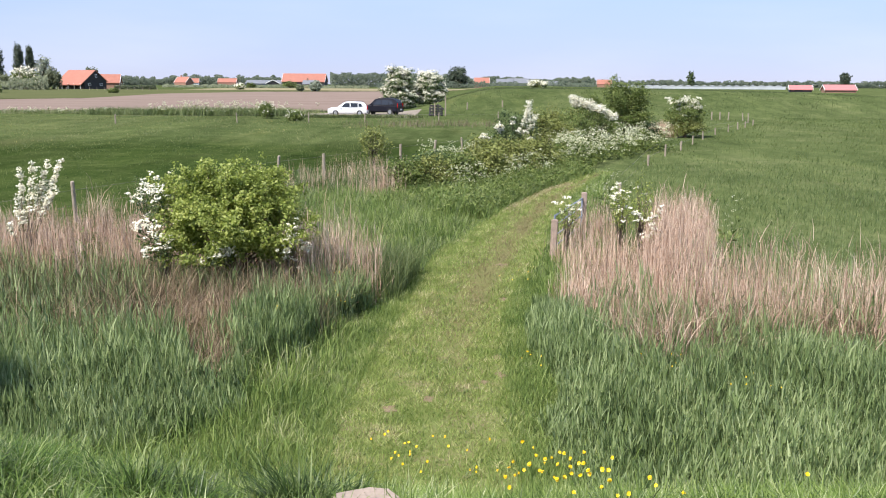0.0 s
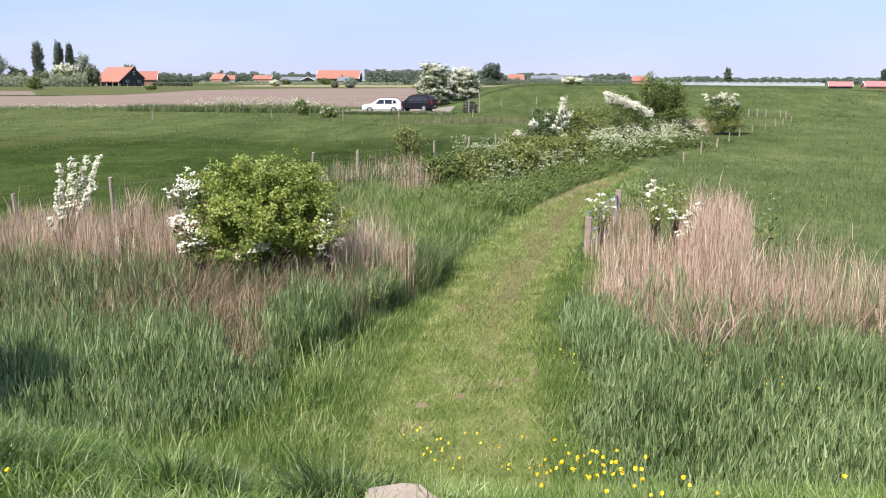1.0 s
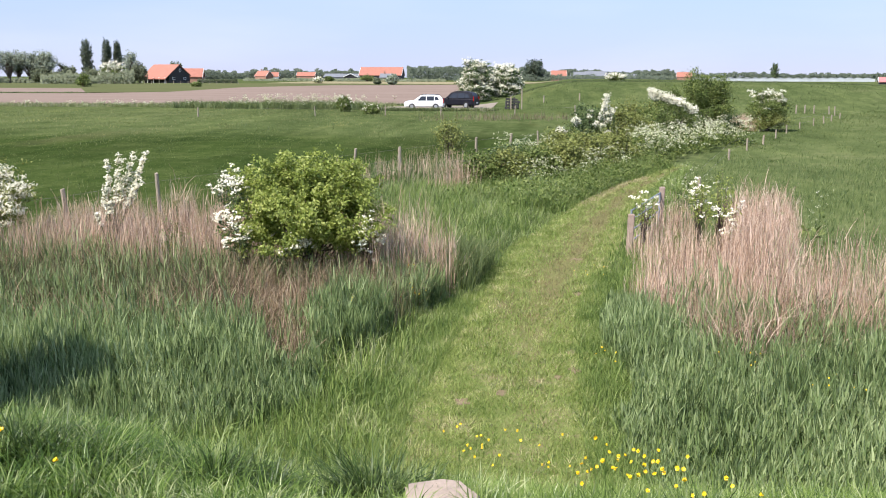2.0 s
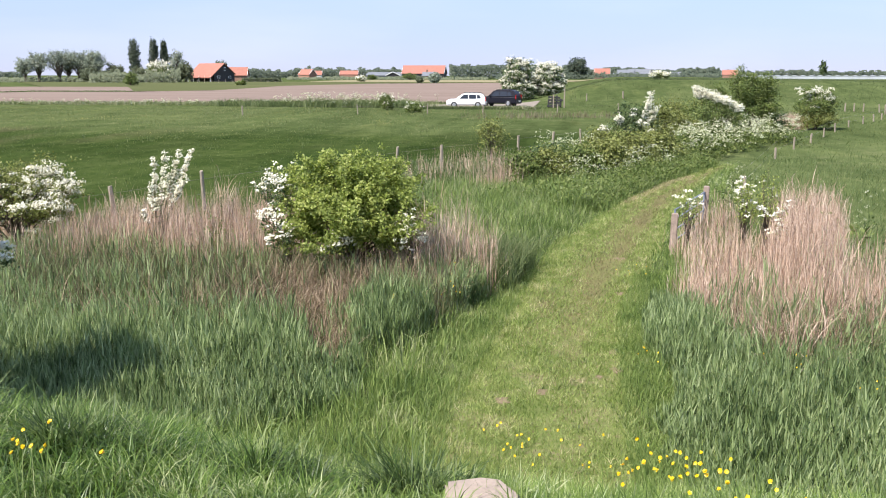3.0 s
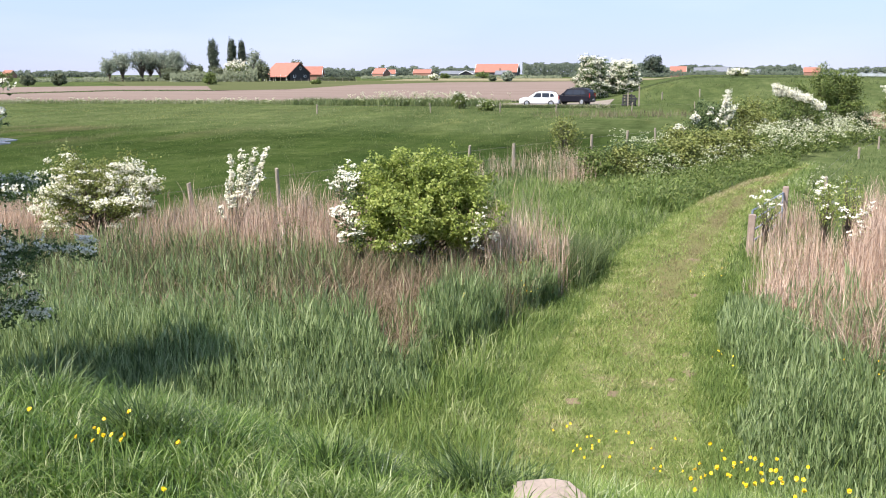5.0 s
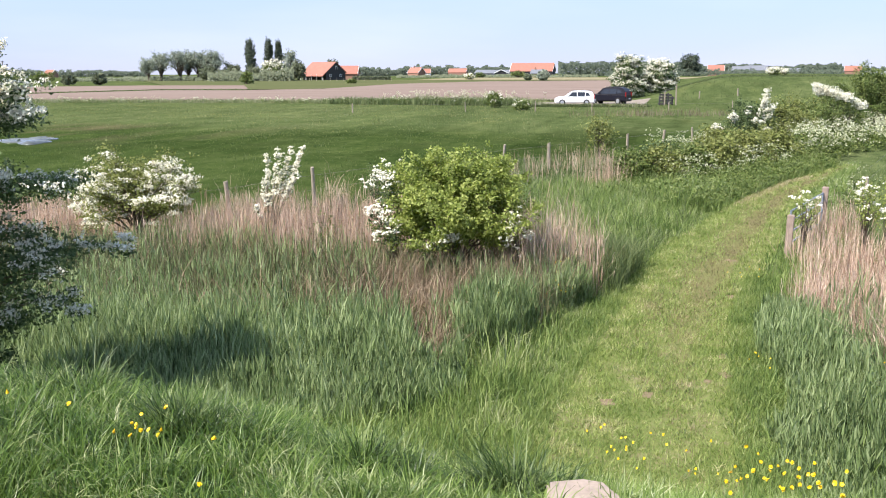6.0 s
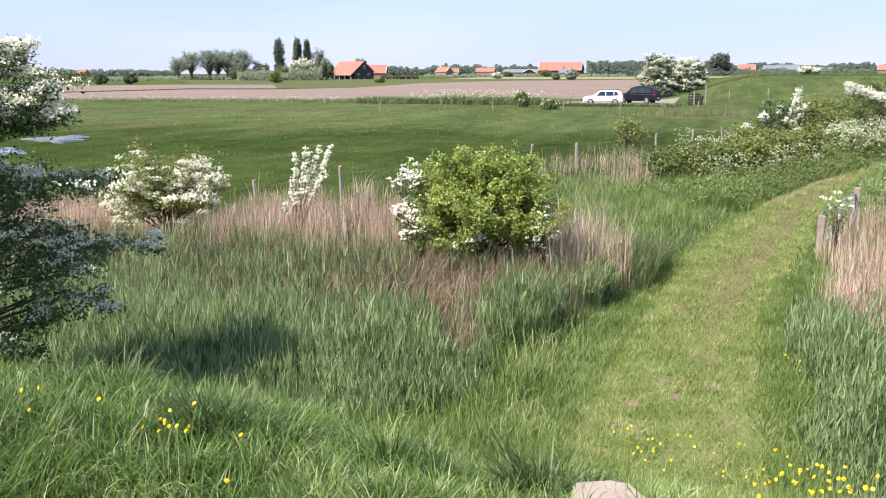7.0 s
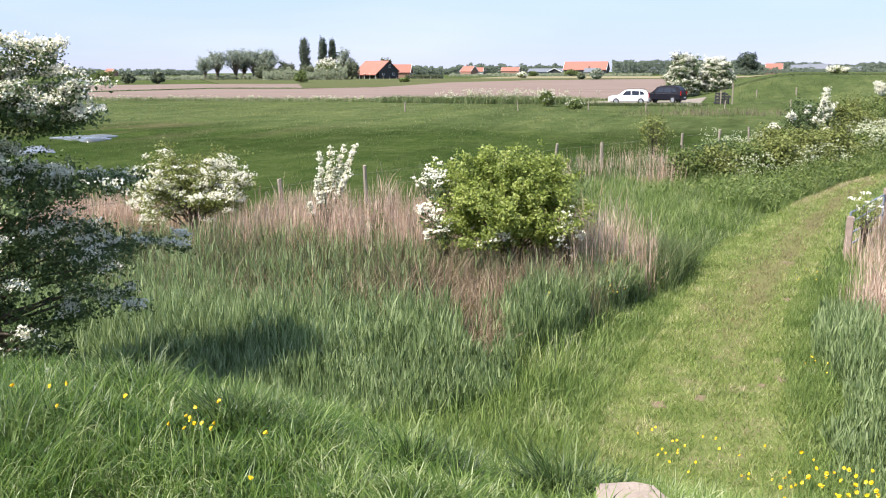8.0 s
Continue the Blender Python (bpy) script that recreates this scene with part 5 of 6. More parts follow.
# ---- cow parsley, buttercups and low growth ----
def parsley(points, tall, umbel, heads=6):
    """Stems with flat white umbels. Returns green and white meshes."""
    n = len(points)
    h = tall * RNG.uniform(0.45, 1.2, n)
    stems = blades(points, h, np.full(n, 0.02), np.abs(RNG.normal(0.1, 0.08, n)), RNG.normal(0.05, 0.05, n))
    k = np.repeat(np.arange(n), 12)
    low = points[k] + RNG.normal(0, 0.16, (len(k), 3)) * np.array([1, 1, 0]) + np.array([0, 0, 1.0]) * (h[k] * RNG.uniform(0.1, 0.8, len(k)))[:, None]
    fern = leaves(low, 0.2 * RNG.uniform(0.6, 1.2, len(k)), np.array([0, 0, 1.0]), 0.5)
    k = np.repeat(np.arange(n), heads)
    heart = points[k] + RNG.normal(0, 0.15, (len(k), 3)) * np.array([1, 1, 0]) + np.array([0, 0, 1.0]) * (h[k] * RNG.uniform(0.82, 1.08, len(k)))[:, None]
    k = np.repeat(np.arange(len(heart)), 5)
    dots = heart[k] + RNG.normal(0, 1, (len(k), 3)) * umbel * np.array([0.5, 0.5, 0.25])
    return joined(stems, fern), leaves(dots, umbel * 0.55 * RNG.uniform(0.6, 1.2, len(k)), np.array([0, 0, 1.6]), 0.9)


def parsley_patch(points, tall, umbel, label, heads=6):
    root = thing("cow_parsley", points.mean(0), label=label, category="wild flowers", kind="stuff")
    green, white = parsley(points - points.mean(0), tall, umbel, heads)
    mesh_object("foliage", raw_mesh("foliage", *green), M["leaf_mid"], root)
    mesh_object("umbel", raw_mesh("umbel", *white), M["umbel"], root, "flat white flower heads")


def along(pts, n, spread, clumpy=False):
    p = np.array(pts, float)
    u = RNG.uniform(0, len(p) - 1, n)
    k = np.arange(len(p))
    x, y = np.interp(u, k, p[:, 0]) + RNG.normal(0, spread, n), np.interp(u, k, p[:, 1]) + RNG.normal(0, spread, n)
    ok = RNG.uniform(0, 1, n) < 1.6 * patchy(x, y, 2.2, 4.0) if clumpy else np.ones(n, bool)
    x, y = x[ok], y[ok]
    return np.stack([x, y, ground_z(x, y)], 1)


parsley_patch(along([(4.6, 45.0), (6.0, 46.0), (7.4, 48.5)], 190, 0.75, True), 1.4, 0.13, "bank of cow parsley in white flower beside the path", 5)
parsley_patch(along([(7.6, 50.0), (9.4, 53.5), (11.6, 57.5), (13.2, 60.0)], 290, 0.95, True), 1.45, 0.14, "bank of cow parsley in white flower by the hedge", 5)
parsley_patch(along([(1.4, 34.6), (2.4, 36.6), (4.0, 40.0)], 70, 0.45, True), 1.05, 0.1, "scattered cow parsley along the hedge foot")
parsley_patch(along([(-0.5, 41.0), (0.6, 42.5), (1.6, 42.0)], 70, 0.6, True), 1.25, 0.1, "loose cow parsley stems with white umbels")
parsley_patch(along([(0.2, 33.4), (0.9, 34.6)], 14, 0.3), 0.95, 0.075, "small stand of cow parsley")
parsley_patch(along([(4.4, 27.0), (5.0, 30.0), (6.4, 33.5)], 16, 0.35), 1.0, 0.055, "cow parsley behind the field gate")
parsley_patch(along([(5.9, 20.6), (6.6, 20.9)], 6, 0.25), 1.5, 0.05, "few cow parsley stems at the reed edge")
parsley_patch(along([(-110, 119), (-60, 122), (-32, 121), (-18, 119)], 260, 1.4), 0.7, 0.16, "pale flowering field margin", 5)
parsley_patch(along([(-36, 119), (-27, 118), (-19, 119)], 240, 1.5, True), 1.5, 0.16, "tall white-flowering margin beside the parking place", 5)
verge = along([(-44, 119), (-32, 118), (-25, 117.4), (-18.5, 117.5)], 9000, 1.0)
stuff("margin_grass", tuft_grass(verge, 1.1, 0.06, 0.4), M["grass_weed"], "tall green verge growth beside the parking place", "grass")
low_verge = along([(-17, 112.2), (-10, 112.4), (-3, 113.4)], 3600, 0.5)
stuff("margin_grass", tuft_grass(low_verge, 0.45, 0.05, 0.4), M["grass_far"], "uncut grass along the parking place", "grass")


def buttercups(points, tall, size, label):
    root = thing("buttercups", points.mean(0), label=label, category="wild flowers", kind="stuff")
    p = points - points.mean(0)
    n = len(p)
    h = tall * RNG.uniform(0.7, 1.15, n)
    stems = blades(p, h, np.full(n, 0.004), np.abs(RNG.normal(0.08, 0.06, n)), np.zeros(n))
    tips = stems[0].reshape(n, 5, 3)[:, 4]
    mesh_object("stem", raw_mesh("stem", *stems), M["grass_verge"], root)
    two = [florets(tips + np.array([0, 0, dz]), size * RNG.uniform(0.75, 1.15, n), np.array([-0.3, -0.6, 0.9])) for dz in (0.0, 0.003)]
    mesh_object("flower", raw_mesh("flower", *joined(*two)), M["buttercup"], root, "glossy yellow buttercup flowers")


def cup_points(places, each, spread):
    c = np.repeat(np.array(places, float), each, 0) + RNG.normal(0, spread, (len(places) * each, 2))
    return np.column_stack([c, ground_z(c[:, 0], c[:, 1])])


buttercups(cup_points([(0.31, 3.28), (0.41, 3.25), (0.4, 3.36), (0.49, 3.1), (0.55, 3.15)], 7, 0.055), 0.36, 0.016, "yellow buttercups in the grass beside the slab")
buttercups(cup_points([(-0.06, 3.6), (-0.1, 3.42), (0.02, 3.4), (-0.2, 3.6), (0.2, 3.35)], 5, 0.06), 0.38, 0.0105, "small yellow buttercups at the head of the path")
buttercups(cup_points([(0.62, 3.1), (0.7, 3.2), (0.95, 3.05), (1.3, 3.0)], 2, 0.07), 0.34, 0.016, "scattered yellow buttercups on the dike")
buttercups(cup_points([(-2.0, 3.1), (-1.93, 3.0), (-1.88, 2.92)], 4, 0.045), 0.3, 0.019, "small clump of buttercups in long grass")
buttercups(cup_points([(-2.6, 3.2), (-2.9, 3.3), (-2.5, 2.9), (-1.6, 3.0), (-1.55, 2.72), (-2.3, 3.1), (-2.75, 3.0)], 1, 0.03), 0.3, 0.021, "single buttercups in long grass by the hawthorn")
buttercups(cup_points([(1.15, 11.4), (1.3, 16.5), (-1.8, 16.3), (-2.6, 13.6), (-1.6, 14.5), (2.8, 11.0), (3.6, 10.5)], 6, 0.14), 0.7, 0.02, "buttercups along the reed edge")


def slab():
    """A broken flat stone, sunk in the turf and overhung by grass."""
    bm = prism_bm([(-0.13, -0.2), (0.02, -0.23), (0.1, -0.2), (0.13, -0.12), (0.155, -0.06), (0.14, 0.03), (0.145, 0.1), (0.09, 0.15), (0.03, 0.17), (-0.02, 0.19), (-0.07, 0.14), (-0.1, 0.12), (-0.15, 0.05), (-0.14, -0.06)], 0.22)
    bmesh.ops.rotate(bm, verts=bm.verts, matrix=Matrix.Rotation(math.pi / 2, 3, "X"))
    bmesh.ops.scale(bm, vec=(1.08, 1.1, 1), verts=bm.verts)
    bmesh.ops.bevel(bm, geom=bm.edges[:], offset=0.015, segments=2, affect="EDGES")
    root = thing("stepping_slab", (-0.28, 3.56, 2.175), 12, label="worn grey concrete slab at the head of the path", category="slab")
    part("slab_top", bm, M["slab"], root)


slab()
fringe = np.array([(-0.44, 3.5), (-0.42, 3.68), (-0.36, 3.78), (-0.1, 3.62), (-0.12, 3.48), (-0.2, 3.8), (-0.46, 3.36), (-0.4, 3.42), (-0.41, 3.56), (-0.36, 3.66), (-0.28, 3.76), (-0.13, 3.7)])
fringe = np.column_stack([fringe, ground_z(fringe[:, 0], fringe[:, 1])])
stuff("dike_grass", tussocks(fringe, 60, 0.07, 0.2, 0.007, 1.0), M["grass_near"], "grass hanging over the edge of the slab", "grass")

# sprouts round the gate
for x, y, rx, rz, lift, n, bl in [(2.9, 21.6, 0.3, 0.4, 1.0, 500, 150), (3.95, 20.6, 0.3, 0.55, 1.25, 800, 300), (4.45, 20.8, 0.24, 0.8, 1.3, 700, 50), (4.5, 19.6, 0.2, 0.5, 0.95, 250, 330),
                                  (-2.68, 16.5, 0.24, 0.35, 1.15, 160, 420)]:
    shrub("hawthorn_sprout", on(x, y), (rx, rx, rz), lift, 26, n, 0.05, M["leaf_fresh"], "young hawthorn sprout with white blossom among reeds", category="hawthorn", bloom=bl, bloom_size=0.035, clump=0.08, stem=0.02)
shrub("reed_bramble", on(-6.7, 17.6), (0.3, 0.3, 0.35), 0.95, 20, 350, 0.06, M["leaf_mid"], "small leafy shoot among the dry reeds", clump=0.1, stem=0.015)
shrub("flowering_bush", on(19.8, 200.0), (2.1, 1.8, 0.65), 0.6, 60, 1600, 0.3, M["leaf_mid"], "low white-flowering bush on the grassy bank", bloom=2600, bloom_size=0.22, clump=0.3, stem=0.08, heads=3, tuft=200, tuft_size=0.3)
shrub("young_willow", on(-3.3, 44.5), (0.8, 0.75, 1.0), 1.2, 40, 1700, 0.11, M["leaf_olive"], "young leafy willow by the fence", clump=0.16, stem=0.03)
for x, y, rx, rz in [(-20.2, 108, 0.9, 0.95), (-16.0, 102, 0.9, 0.5)]:
    shrub("margin_bush", on(x, y), (rx, rx, rz), rz * 0.9, 50, 1500, 0.22, M["leaf_mid"], "low bush on the field margin", bloom=160, bloom_size=0.15, clump=0.25, stem=0.04)

stuff("dead_reed_bed", stalks(scatter(1100, 2.45, 4.4, 18.6, 20.9, lambda x, y: path_side(x, y) > 1.16), 0.95), M["reed_dead"], "low dry reeds round the foot of the gate", "reeds")
stuff("dead_reed_bed", stalks(along([(3.0, 21.9), (3.7, 22.8), (4.3, 23.6)], 420, 0.3), 1.3), M["reed_dead"], "dry reeds behind the gate", "reeds")
# dry reeds farther off
stuff("dead_reed_bed", stalks(along([(-7.0, 33.0), (-4.5, 38.5), (-2.6, 42.5)], 900, 1.1, True), 1.1, brush=0.6, bent=0.35), M["reed_dead"], "thin dry reeds along the far ditch", "reeds")
stuff("dead_reed_bed", stalks(along([(-2.6, 33.0), (-2.0, 34.0), (-1.2, 35.0)], 520, 0.4), 1.25), M["reed_dead"], "small tuft of dry reeds in the verge", "reeds")
far_reeds = along([(-6.5, 90), (-1.5, 92), (4.5, 93)], 1500, 2.4, True)
far_reeds = far_reeds[RNG.uniform(0, 1, len(far_reeds)) < 0.15 + patchy(far_reeds[:, 0], far_reeds[:, 1] * 0.2, 1.1, 8.0)]
n = len(far_reeds)
stuff("dead_reed_bed", blades(far_reeds, RNG.uniform(0.3, 1.05, n) * (0.6 + 0.5 * patchy(far_reeds[:, 0], far_reeds[:, 1], 1.7, 2.0)), np.full(n, 0.035), np.abs(RNG.normal(0.2, 0.16, n)), RNG.normal(0, 0.3, n)), M["sedge"], "strip of dry reeds below the parking place", "reeds")
litter = scatter(17000, -5.8, -2.0, 11.4, 15.6, lambda x, y: (np.abs(x + 0.262 * y) < 0.12 + 0.22 * (y - 11.6)) & (y > 11.6))
stuff("reed_litter", tuft_grass(litter + np.array([0, 0, 0.05]), 0.7, 0.010, 1.3), M["reed_brown"], "broken brown reed litter in a gap", "reeds")
litter = scatter(9000, 2.4, 10.0, 10.9, 13.6, lambda x, y: (y > np.interp(x, [2.0, 2.4, 2.8, 3.4, 5, 12], [14.2, 12.6, 11.1, 11.7, 12.2, 13.0]) + 0.6 * patchy(x, y, 1.5, 3.0)) & (path_side(x, y) > 1.2))
stuff("reed_litter", tuft_grass(litter + np.array([0, 0, 0.1]), 1.05, 0.010, 0.7), M["reed_brown"], "broken brown reed stalks leaning over", "reeds")
mixed = scatter(3600, -13, -1.0, 15.5, 19.0, lambda x, y: left_dead(x, y) & (RNG.uniform(0, 1, len(x)) < 1.1 - 0.3 * (y - 16.5)))
stuff("green_reed_bed", reed_clump(mixed, 0.95, 3), M["reed_green"], "young green reeds rising between dry stalks", "reeds")
mixed = scatter(12000, 2.2, 11.0, 11.5, 15.6, lambda x, y: right_dead(x, y) & (RNG.uniform(0, 1, len(x)) < (1.1 - 0.24 * (y - 11.5)) * (0.25 + 1.1 * patchy(x, y, 1.6, 5.0))))
stuff("green_reed_bed", reed_clump(mixed, 1.0, 3), M["reed_green"], "young green reeds between pale stalks by the gate", "reeds")


brown = scatter(21000, -14, -1.2, 11.6, 17, lambda x, y: left_green(x, y) & (y > reed_front(x) + 2.6 + 1.5 * patchy(x, y, 1.1, 8.0)) & (RNG.uniform(0, 1, len(x)) < 0.45 + 0.55 * smooth(x, -8.0, -6.0)))
stuff("reed_litter", tuft_grass(brown, 1.2, 0.011, 0.4), M["reed_brown"], "brown leaning stalks between the young reeds", "reeds")


olive = scatter(19000, -14, -1.6, 13.4, 18.2, lambda x, y: ((np.abs(x + 0.262 * y) > 0.12 + 0.22 * (y - 11.6)) | (y > 15.4)) & (y > 13.6 + 1.2 * patchy(x, y, 1.4, 2.0)) & (y < 18.2 - 1.1 * patchy(x, y, 2.1, 4.0) - 0.6 * smooth(x, -3.2, -2.2)))
lot = RNG.uniform(0, 1, len(olive))
M["grass_olive"] = leaf_material("dark_olive_sedge_blades", [(0.0, (0.06, 0.068, 0.028)), (0.5, (0.135, 0.135, 0.062)), (1.0, (0.32, 0.27, 0.16))], 1.2, thin=0.35, drifts=1.2)
stuff("olive_sedge", tuft_grass(olive[lot < 0.8], 0.98, 0.014, 0.4), M["grass_olive"], "dark olive sedge mixed with dry stalks", "grass")
stuff("green_reed_bed", reed_clump(olive[lot > 0.88], 0.9, 4), M["reed_green"], "young reeds between olive sedge", "reeds")
wisps = scatter(1500, 4.0, 11.0, 13.8, 17.0, lambda x, y: right_dead(x, y))
stuff("green_reed_bed", blades(wisps, 1.75 * RNG.uniform(0.7, 1.1, len(wisps)), np.full(len(wisps), 0.012), np.abs(RNG.normal(0.08, 0.06, len(wisps))), RNG.normal(0.05, 0.1, len(wisps))), M["reed_green"], "thin green shoots above the dry reeds", "reeds")
foot = scatter(3600, -5.6, -2.6, 13.9, 16.1)
stuff("reed_litter", tuft_grass(foot[:2700], 1.1, 0.011, 0.7), M["reed_brown"], "grey-brown reeds round the foot of the bush", "reeds")
stuff("green_reed_bed", reed_clump(foot[3300:], 0.85, 4), M["reed_green"], "dark young reeds in front of the round bush", "reeds")
lean = scatter(5200, 2.4, 10.0, 10.8, 12.6, lambda x, y: (y > np.interp(x, [2.0, 2.4, 2.8, 3.4, 5, 12], [14.2, 12.6, 11.0, 11.6, 12.1, 12.9]) + 0.7 * patchy(x, y, 2.5, 3.0)) & (path_side(x, y) > 1.2))
stuff("leaning_reeds", tuft_grass(lean + np.array([0, 0, 0.15]), 1.3, 0.013, 1.0), M["reed_dead"], "pale reed stalks leaning and tangled", "reeds")
clump_pts = np.column_stack([RNG.normal(-1.05, 0.35, 2400), RNG.normal(18.6, 0.8, 2400)])
clump_pts = clump_pts[path_side(clump_pts[:, 0], clump_pts[:, 1]) < -0.03]
clump_pts = np.column_stack([clump_pts, ground_z(clump_pts[:, 0], clump_pts[:, 1])])
stuff("tall_sedge", tuft_grass(clump_pts, 0.85, 0.015, 0.3), M["grass_weed"], "dark tall sedge at the end of the reeds", "grass")
weeds = scatter(420, -7.0, 3.5, 19.5, 42, lambda x, y: (path_side(x, y) < -0.08) & ~left_dead(x, y))
stuff("verge_weeds", tussocks(weeds, 22, 0.3, 0.6 * RNG.uniform(0.6, 1.3, len(weeds)), 0.014, 0.5), M["grass_weed"], "darker coarse weeds in the verge", "grass")


def pools():
    n = Nodes("still_water")
    M["water"] = n.finish((0.10, 0.11, 0.10), 0.08, bump=n.noise(3.0, 3), strength=0.05, distance=0.02)
    q = np.linspace(0, 2 * math.pi, 41)[:-1]
    for x, y, rx, ry in POOLS:
        r = 1 + 0.25 * np.sin(3 * q + x) + 0.12 * np.sin(7 * q)
        d = math.hypot(x, y)
        a, b = rx * r * np.cos(q), ry * r * np.sin(q)
        top = np.stack([x + (a * y + b * x) / d, y + (b * y - a * x) / d, np.full(40, 0.035)], 1)
        v = np.concatenate([[[x, y, 0.035]], top, top - np.array([0, 0, 0.25])])
        i = np.arange(40)
        j = (i + 1) % 40
        f = [np.stack([np.zeros(40, int), 1 + i, 1 + j], 1), np.stack([1 + i, 41 + i, 41 + j, 1 + j], 1)]
        tagged(mesh_object("water", raw_mesh("water", v, f), M["water"]), "shallow pool of still water in the pasture", "water", kind="structure")


pools()

balk = along([(-230, 158), (-131, 163), (-121, 207), (-100, 210)], 2600, 1.3)
stuff("margin_grass", tuft_grass(balk, 0.5, 0.16, 0.5), M["grass_weed"], "grassy balk between the two bare strips", "grass")
edge = along([(-150, 118.3), (-90, 119.5), (-40, 121.5), (-17, 123.0)], 9000, 0.7)
stuff("margin_grass", blades(edge, RNG.uniform(0.3, 0.8, 9000), np.full(9000, 0.05), np.abs(RNG.normal(0.2, 0.15, 9000)), RNG.uniform(0, 0.6, 9000)), M["grass_margin"], "tall pale grass along the field's edge", "grass")

# ---- buildings ----
M["roof_orange"] = plain_material("orange_clay_roof_tiles", (0.34, 0.14, 0.1), 0.85, vary=0.18, scale=0.8, bump=0.3)
M["roof_red"] = plain_material("bright_red_roof", (0.44, 0.17, 0.165), 0.8, vary=0.15, scale=0.8)
M["tarred"] = plain_material("black_tarred_boards", (0.035, 0.033, 0.035), 0.75, vary=0.3, scale=0.7)
M["white_paint"] = plain_material("white_paint", (0.78, 0.78, 0.76), 0.5, vary=0.08, scale=2)
M["brick"] = plain_material("brown_brick", (0.30, 0.17, 0.12), 0.85, vary=0.2, scale=1.2)
M["shed_grey"] = plain_material("grey_shed_sheeting", (0.16, 0.17, 0.19), 0.6, vary=0.2, scale=0.5)
M["window_glass"] = plain_material("dark_window_glass", (0.03, 0.035, 0.045), 0.08, vary=0.2, scale=1.0, bump=0.0)


def house(place, turn, length, width, eave, ridge, wall, roof, label, name="farmhouse", windows=(), chimney=False, trim=True, porch=0.0):
    """A gabled building; its ridge runs along its own y, its gable looks towards -y. windows: x, z, width, height on the gable."""
    root = thing(name, place, turn, label=label, category="building")
    w = width / 2
    part("wall", prism_bm([(-w, -0.5), (w, -0.5), (w, eave), (0, ridge - 0.15), (-w, eave)], length), M[wall], root)
    slope = math.hypot(w, ridge - eave)
    for sgn in (-1, 1):
        over = porch if sgn < 0 and porch else 0.5
        dx, dz = sgn * w / slope, -(ridge - eave) / slope
        out = [(0, ridge), (dx * (slope + over), ridge + dz * (slope + over)), (dx * (slope + over), ridge + dz * (slope + over) + 0.28), (0, ridge + 0.28)]
        part("roof", prism_bm(out, length + 0.8), M[roof], root)
    if trim:
        for y in (-length / 2 - 0.45, length / 2 + 0.45):
            for sgn in (-1, 1):
                dx, dz = sgn * w / slope, -(ridge - eave) / slope
                out = [(0, ridge - 0.1), (dx * (slope + 0.5), ridge + dz * (slope + 0.5) - 0.1), (dx * (slope + 0.5), ridge + dz * (slope + 0.5) + 0.34), (0, ridge + 0.34)]
                ob = part("bargeboard", prism_bm(out, 0.12), M["white_paint"], root, "white painted bargeboard")
                ob.location.y = y
    for x, z, ww, hh in windows:
        ob = part("window", box_bm((ww, 0.14, hh), (x, -length / 2 - 0.04, z), 0.02), M["white_paint"], root, "white framed window")
        part("pane", box_bm((ww * 0.78, 0.06, hh * 0.78), (x, -length / 2 - 0.1, z)), M["window_glass"], ob)
    if chimney:
        part("chimney", box_bm((0.9, 0.9, 2.2), (0, length * 0.2, ridge + 0.5), 0.05), M["brick"], root)
    if porch:
        for y in np.linspace(-length / 2 + 0.5, length / 2 - 0.5, 5):
            part("porch_post", box_bm((0.22, 0.22, eave - 0.4), (-w - porch * 0.6, y, (eave - 0.4) / 2 - 0.5), 0.02), M["white_paint"], root)
    return root


house(polar(-20.82, 440), 60, 16.5, 11.5, 3.4, 7.8, "tarred", "roof_orange", "black timber farmhouse with a broad orange tiled roof", windows=[(-3.2, 2.0, 1.4, 1.1), (2.9, 2.0, 1.4, 1.1), (0.4, 5.5, 1.0, 1.4)], porch=3.0, trim=False)
house(polar(-19.42, 452), 100, 10, 8, 2.8, 6.2, "brick", "roof_orange", "low brick house with an orange roof beside the farm", windows=[(-2, 1.8, 1.0, 1.2), (2, 1.8, 1.0, 1.2)])
house(polar(-15.3, 760), 60, 12, 8, 3.2, 7.0, "brick", "roof_orange", "distant brick house with orange roof", chimney=True)
house(polar(-14.75, 770), 100, 8, 7, 3.0, 6.0, "white_paint", "roof_orange", "small distant house with pale walls and orange roof")
house(polar(-12.8, 960), 90, 18, 9, 3.5, 7.0, "brick", "roof_orange", "distant low house with reddish roof")
house(polar(-8.3, 640), 88, 28, 14, 3.9, 9.0, "tarred", "roof_orange", "long dark barn with a large red-orange roof and white edges", name="barn")
house(polar(-8.0, 600), 88, 8, 7, 2.4, 4.6, "brick", "shed_grey", "small brown outbuilding in front of the barn", name="outbuilding", chimney=True, trim=False)
house(polar(-10.6, 660), 80, 26, 9, 2.6, 4.6, "shed_grey", "shed_grey", "low grey shed beside the barn", name="shed", trim=False)
house(polar(-10.2, 640), 10, 8, 9, 2.6, 4.8, "tarred", "shed_grey", "dark shed with a pale gable edge", name="shed")
house(polar(2.3, 720), 88, 11, 8, 3.2, 7.2, "brick", "roof_orange", "distant house with a wide orange roof")
for az, ln, hh in ((3.7, 14, 6.4), (4.5, 18, 7.0), (5.3, 12, 5.6), (6.3, 16, 5.0)):
    house(polar(az, 800), 75, ln, 12, hh * 0.5, hh, "shed_grey", "shed_grey", "distant grey farm shed", name="shed", trim=False)
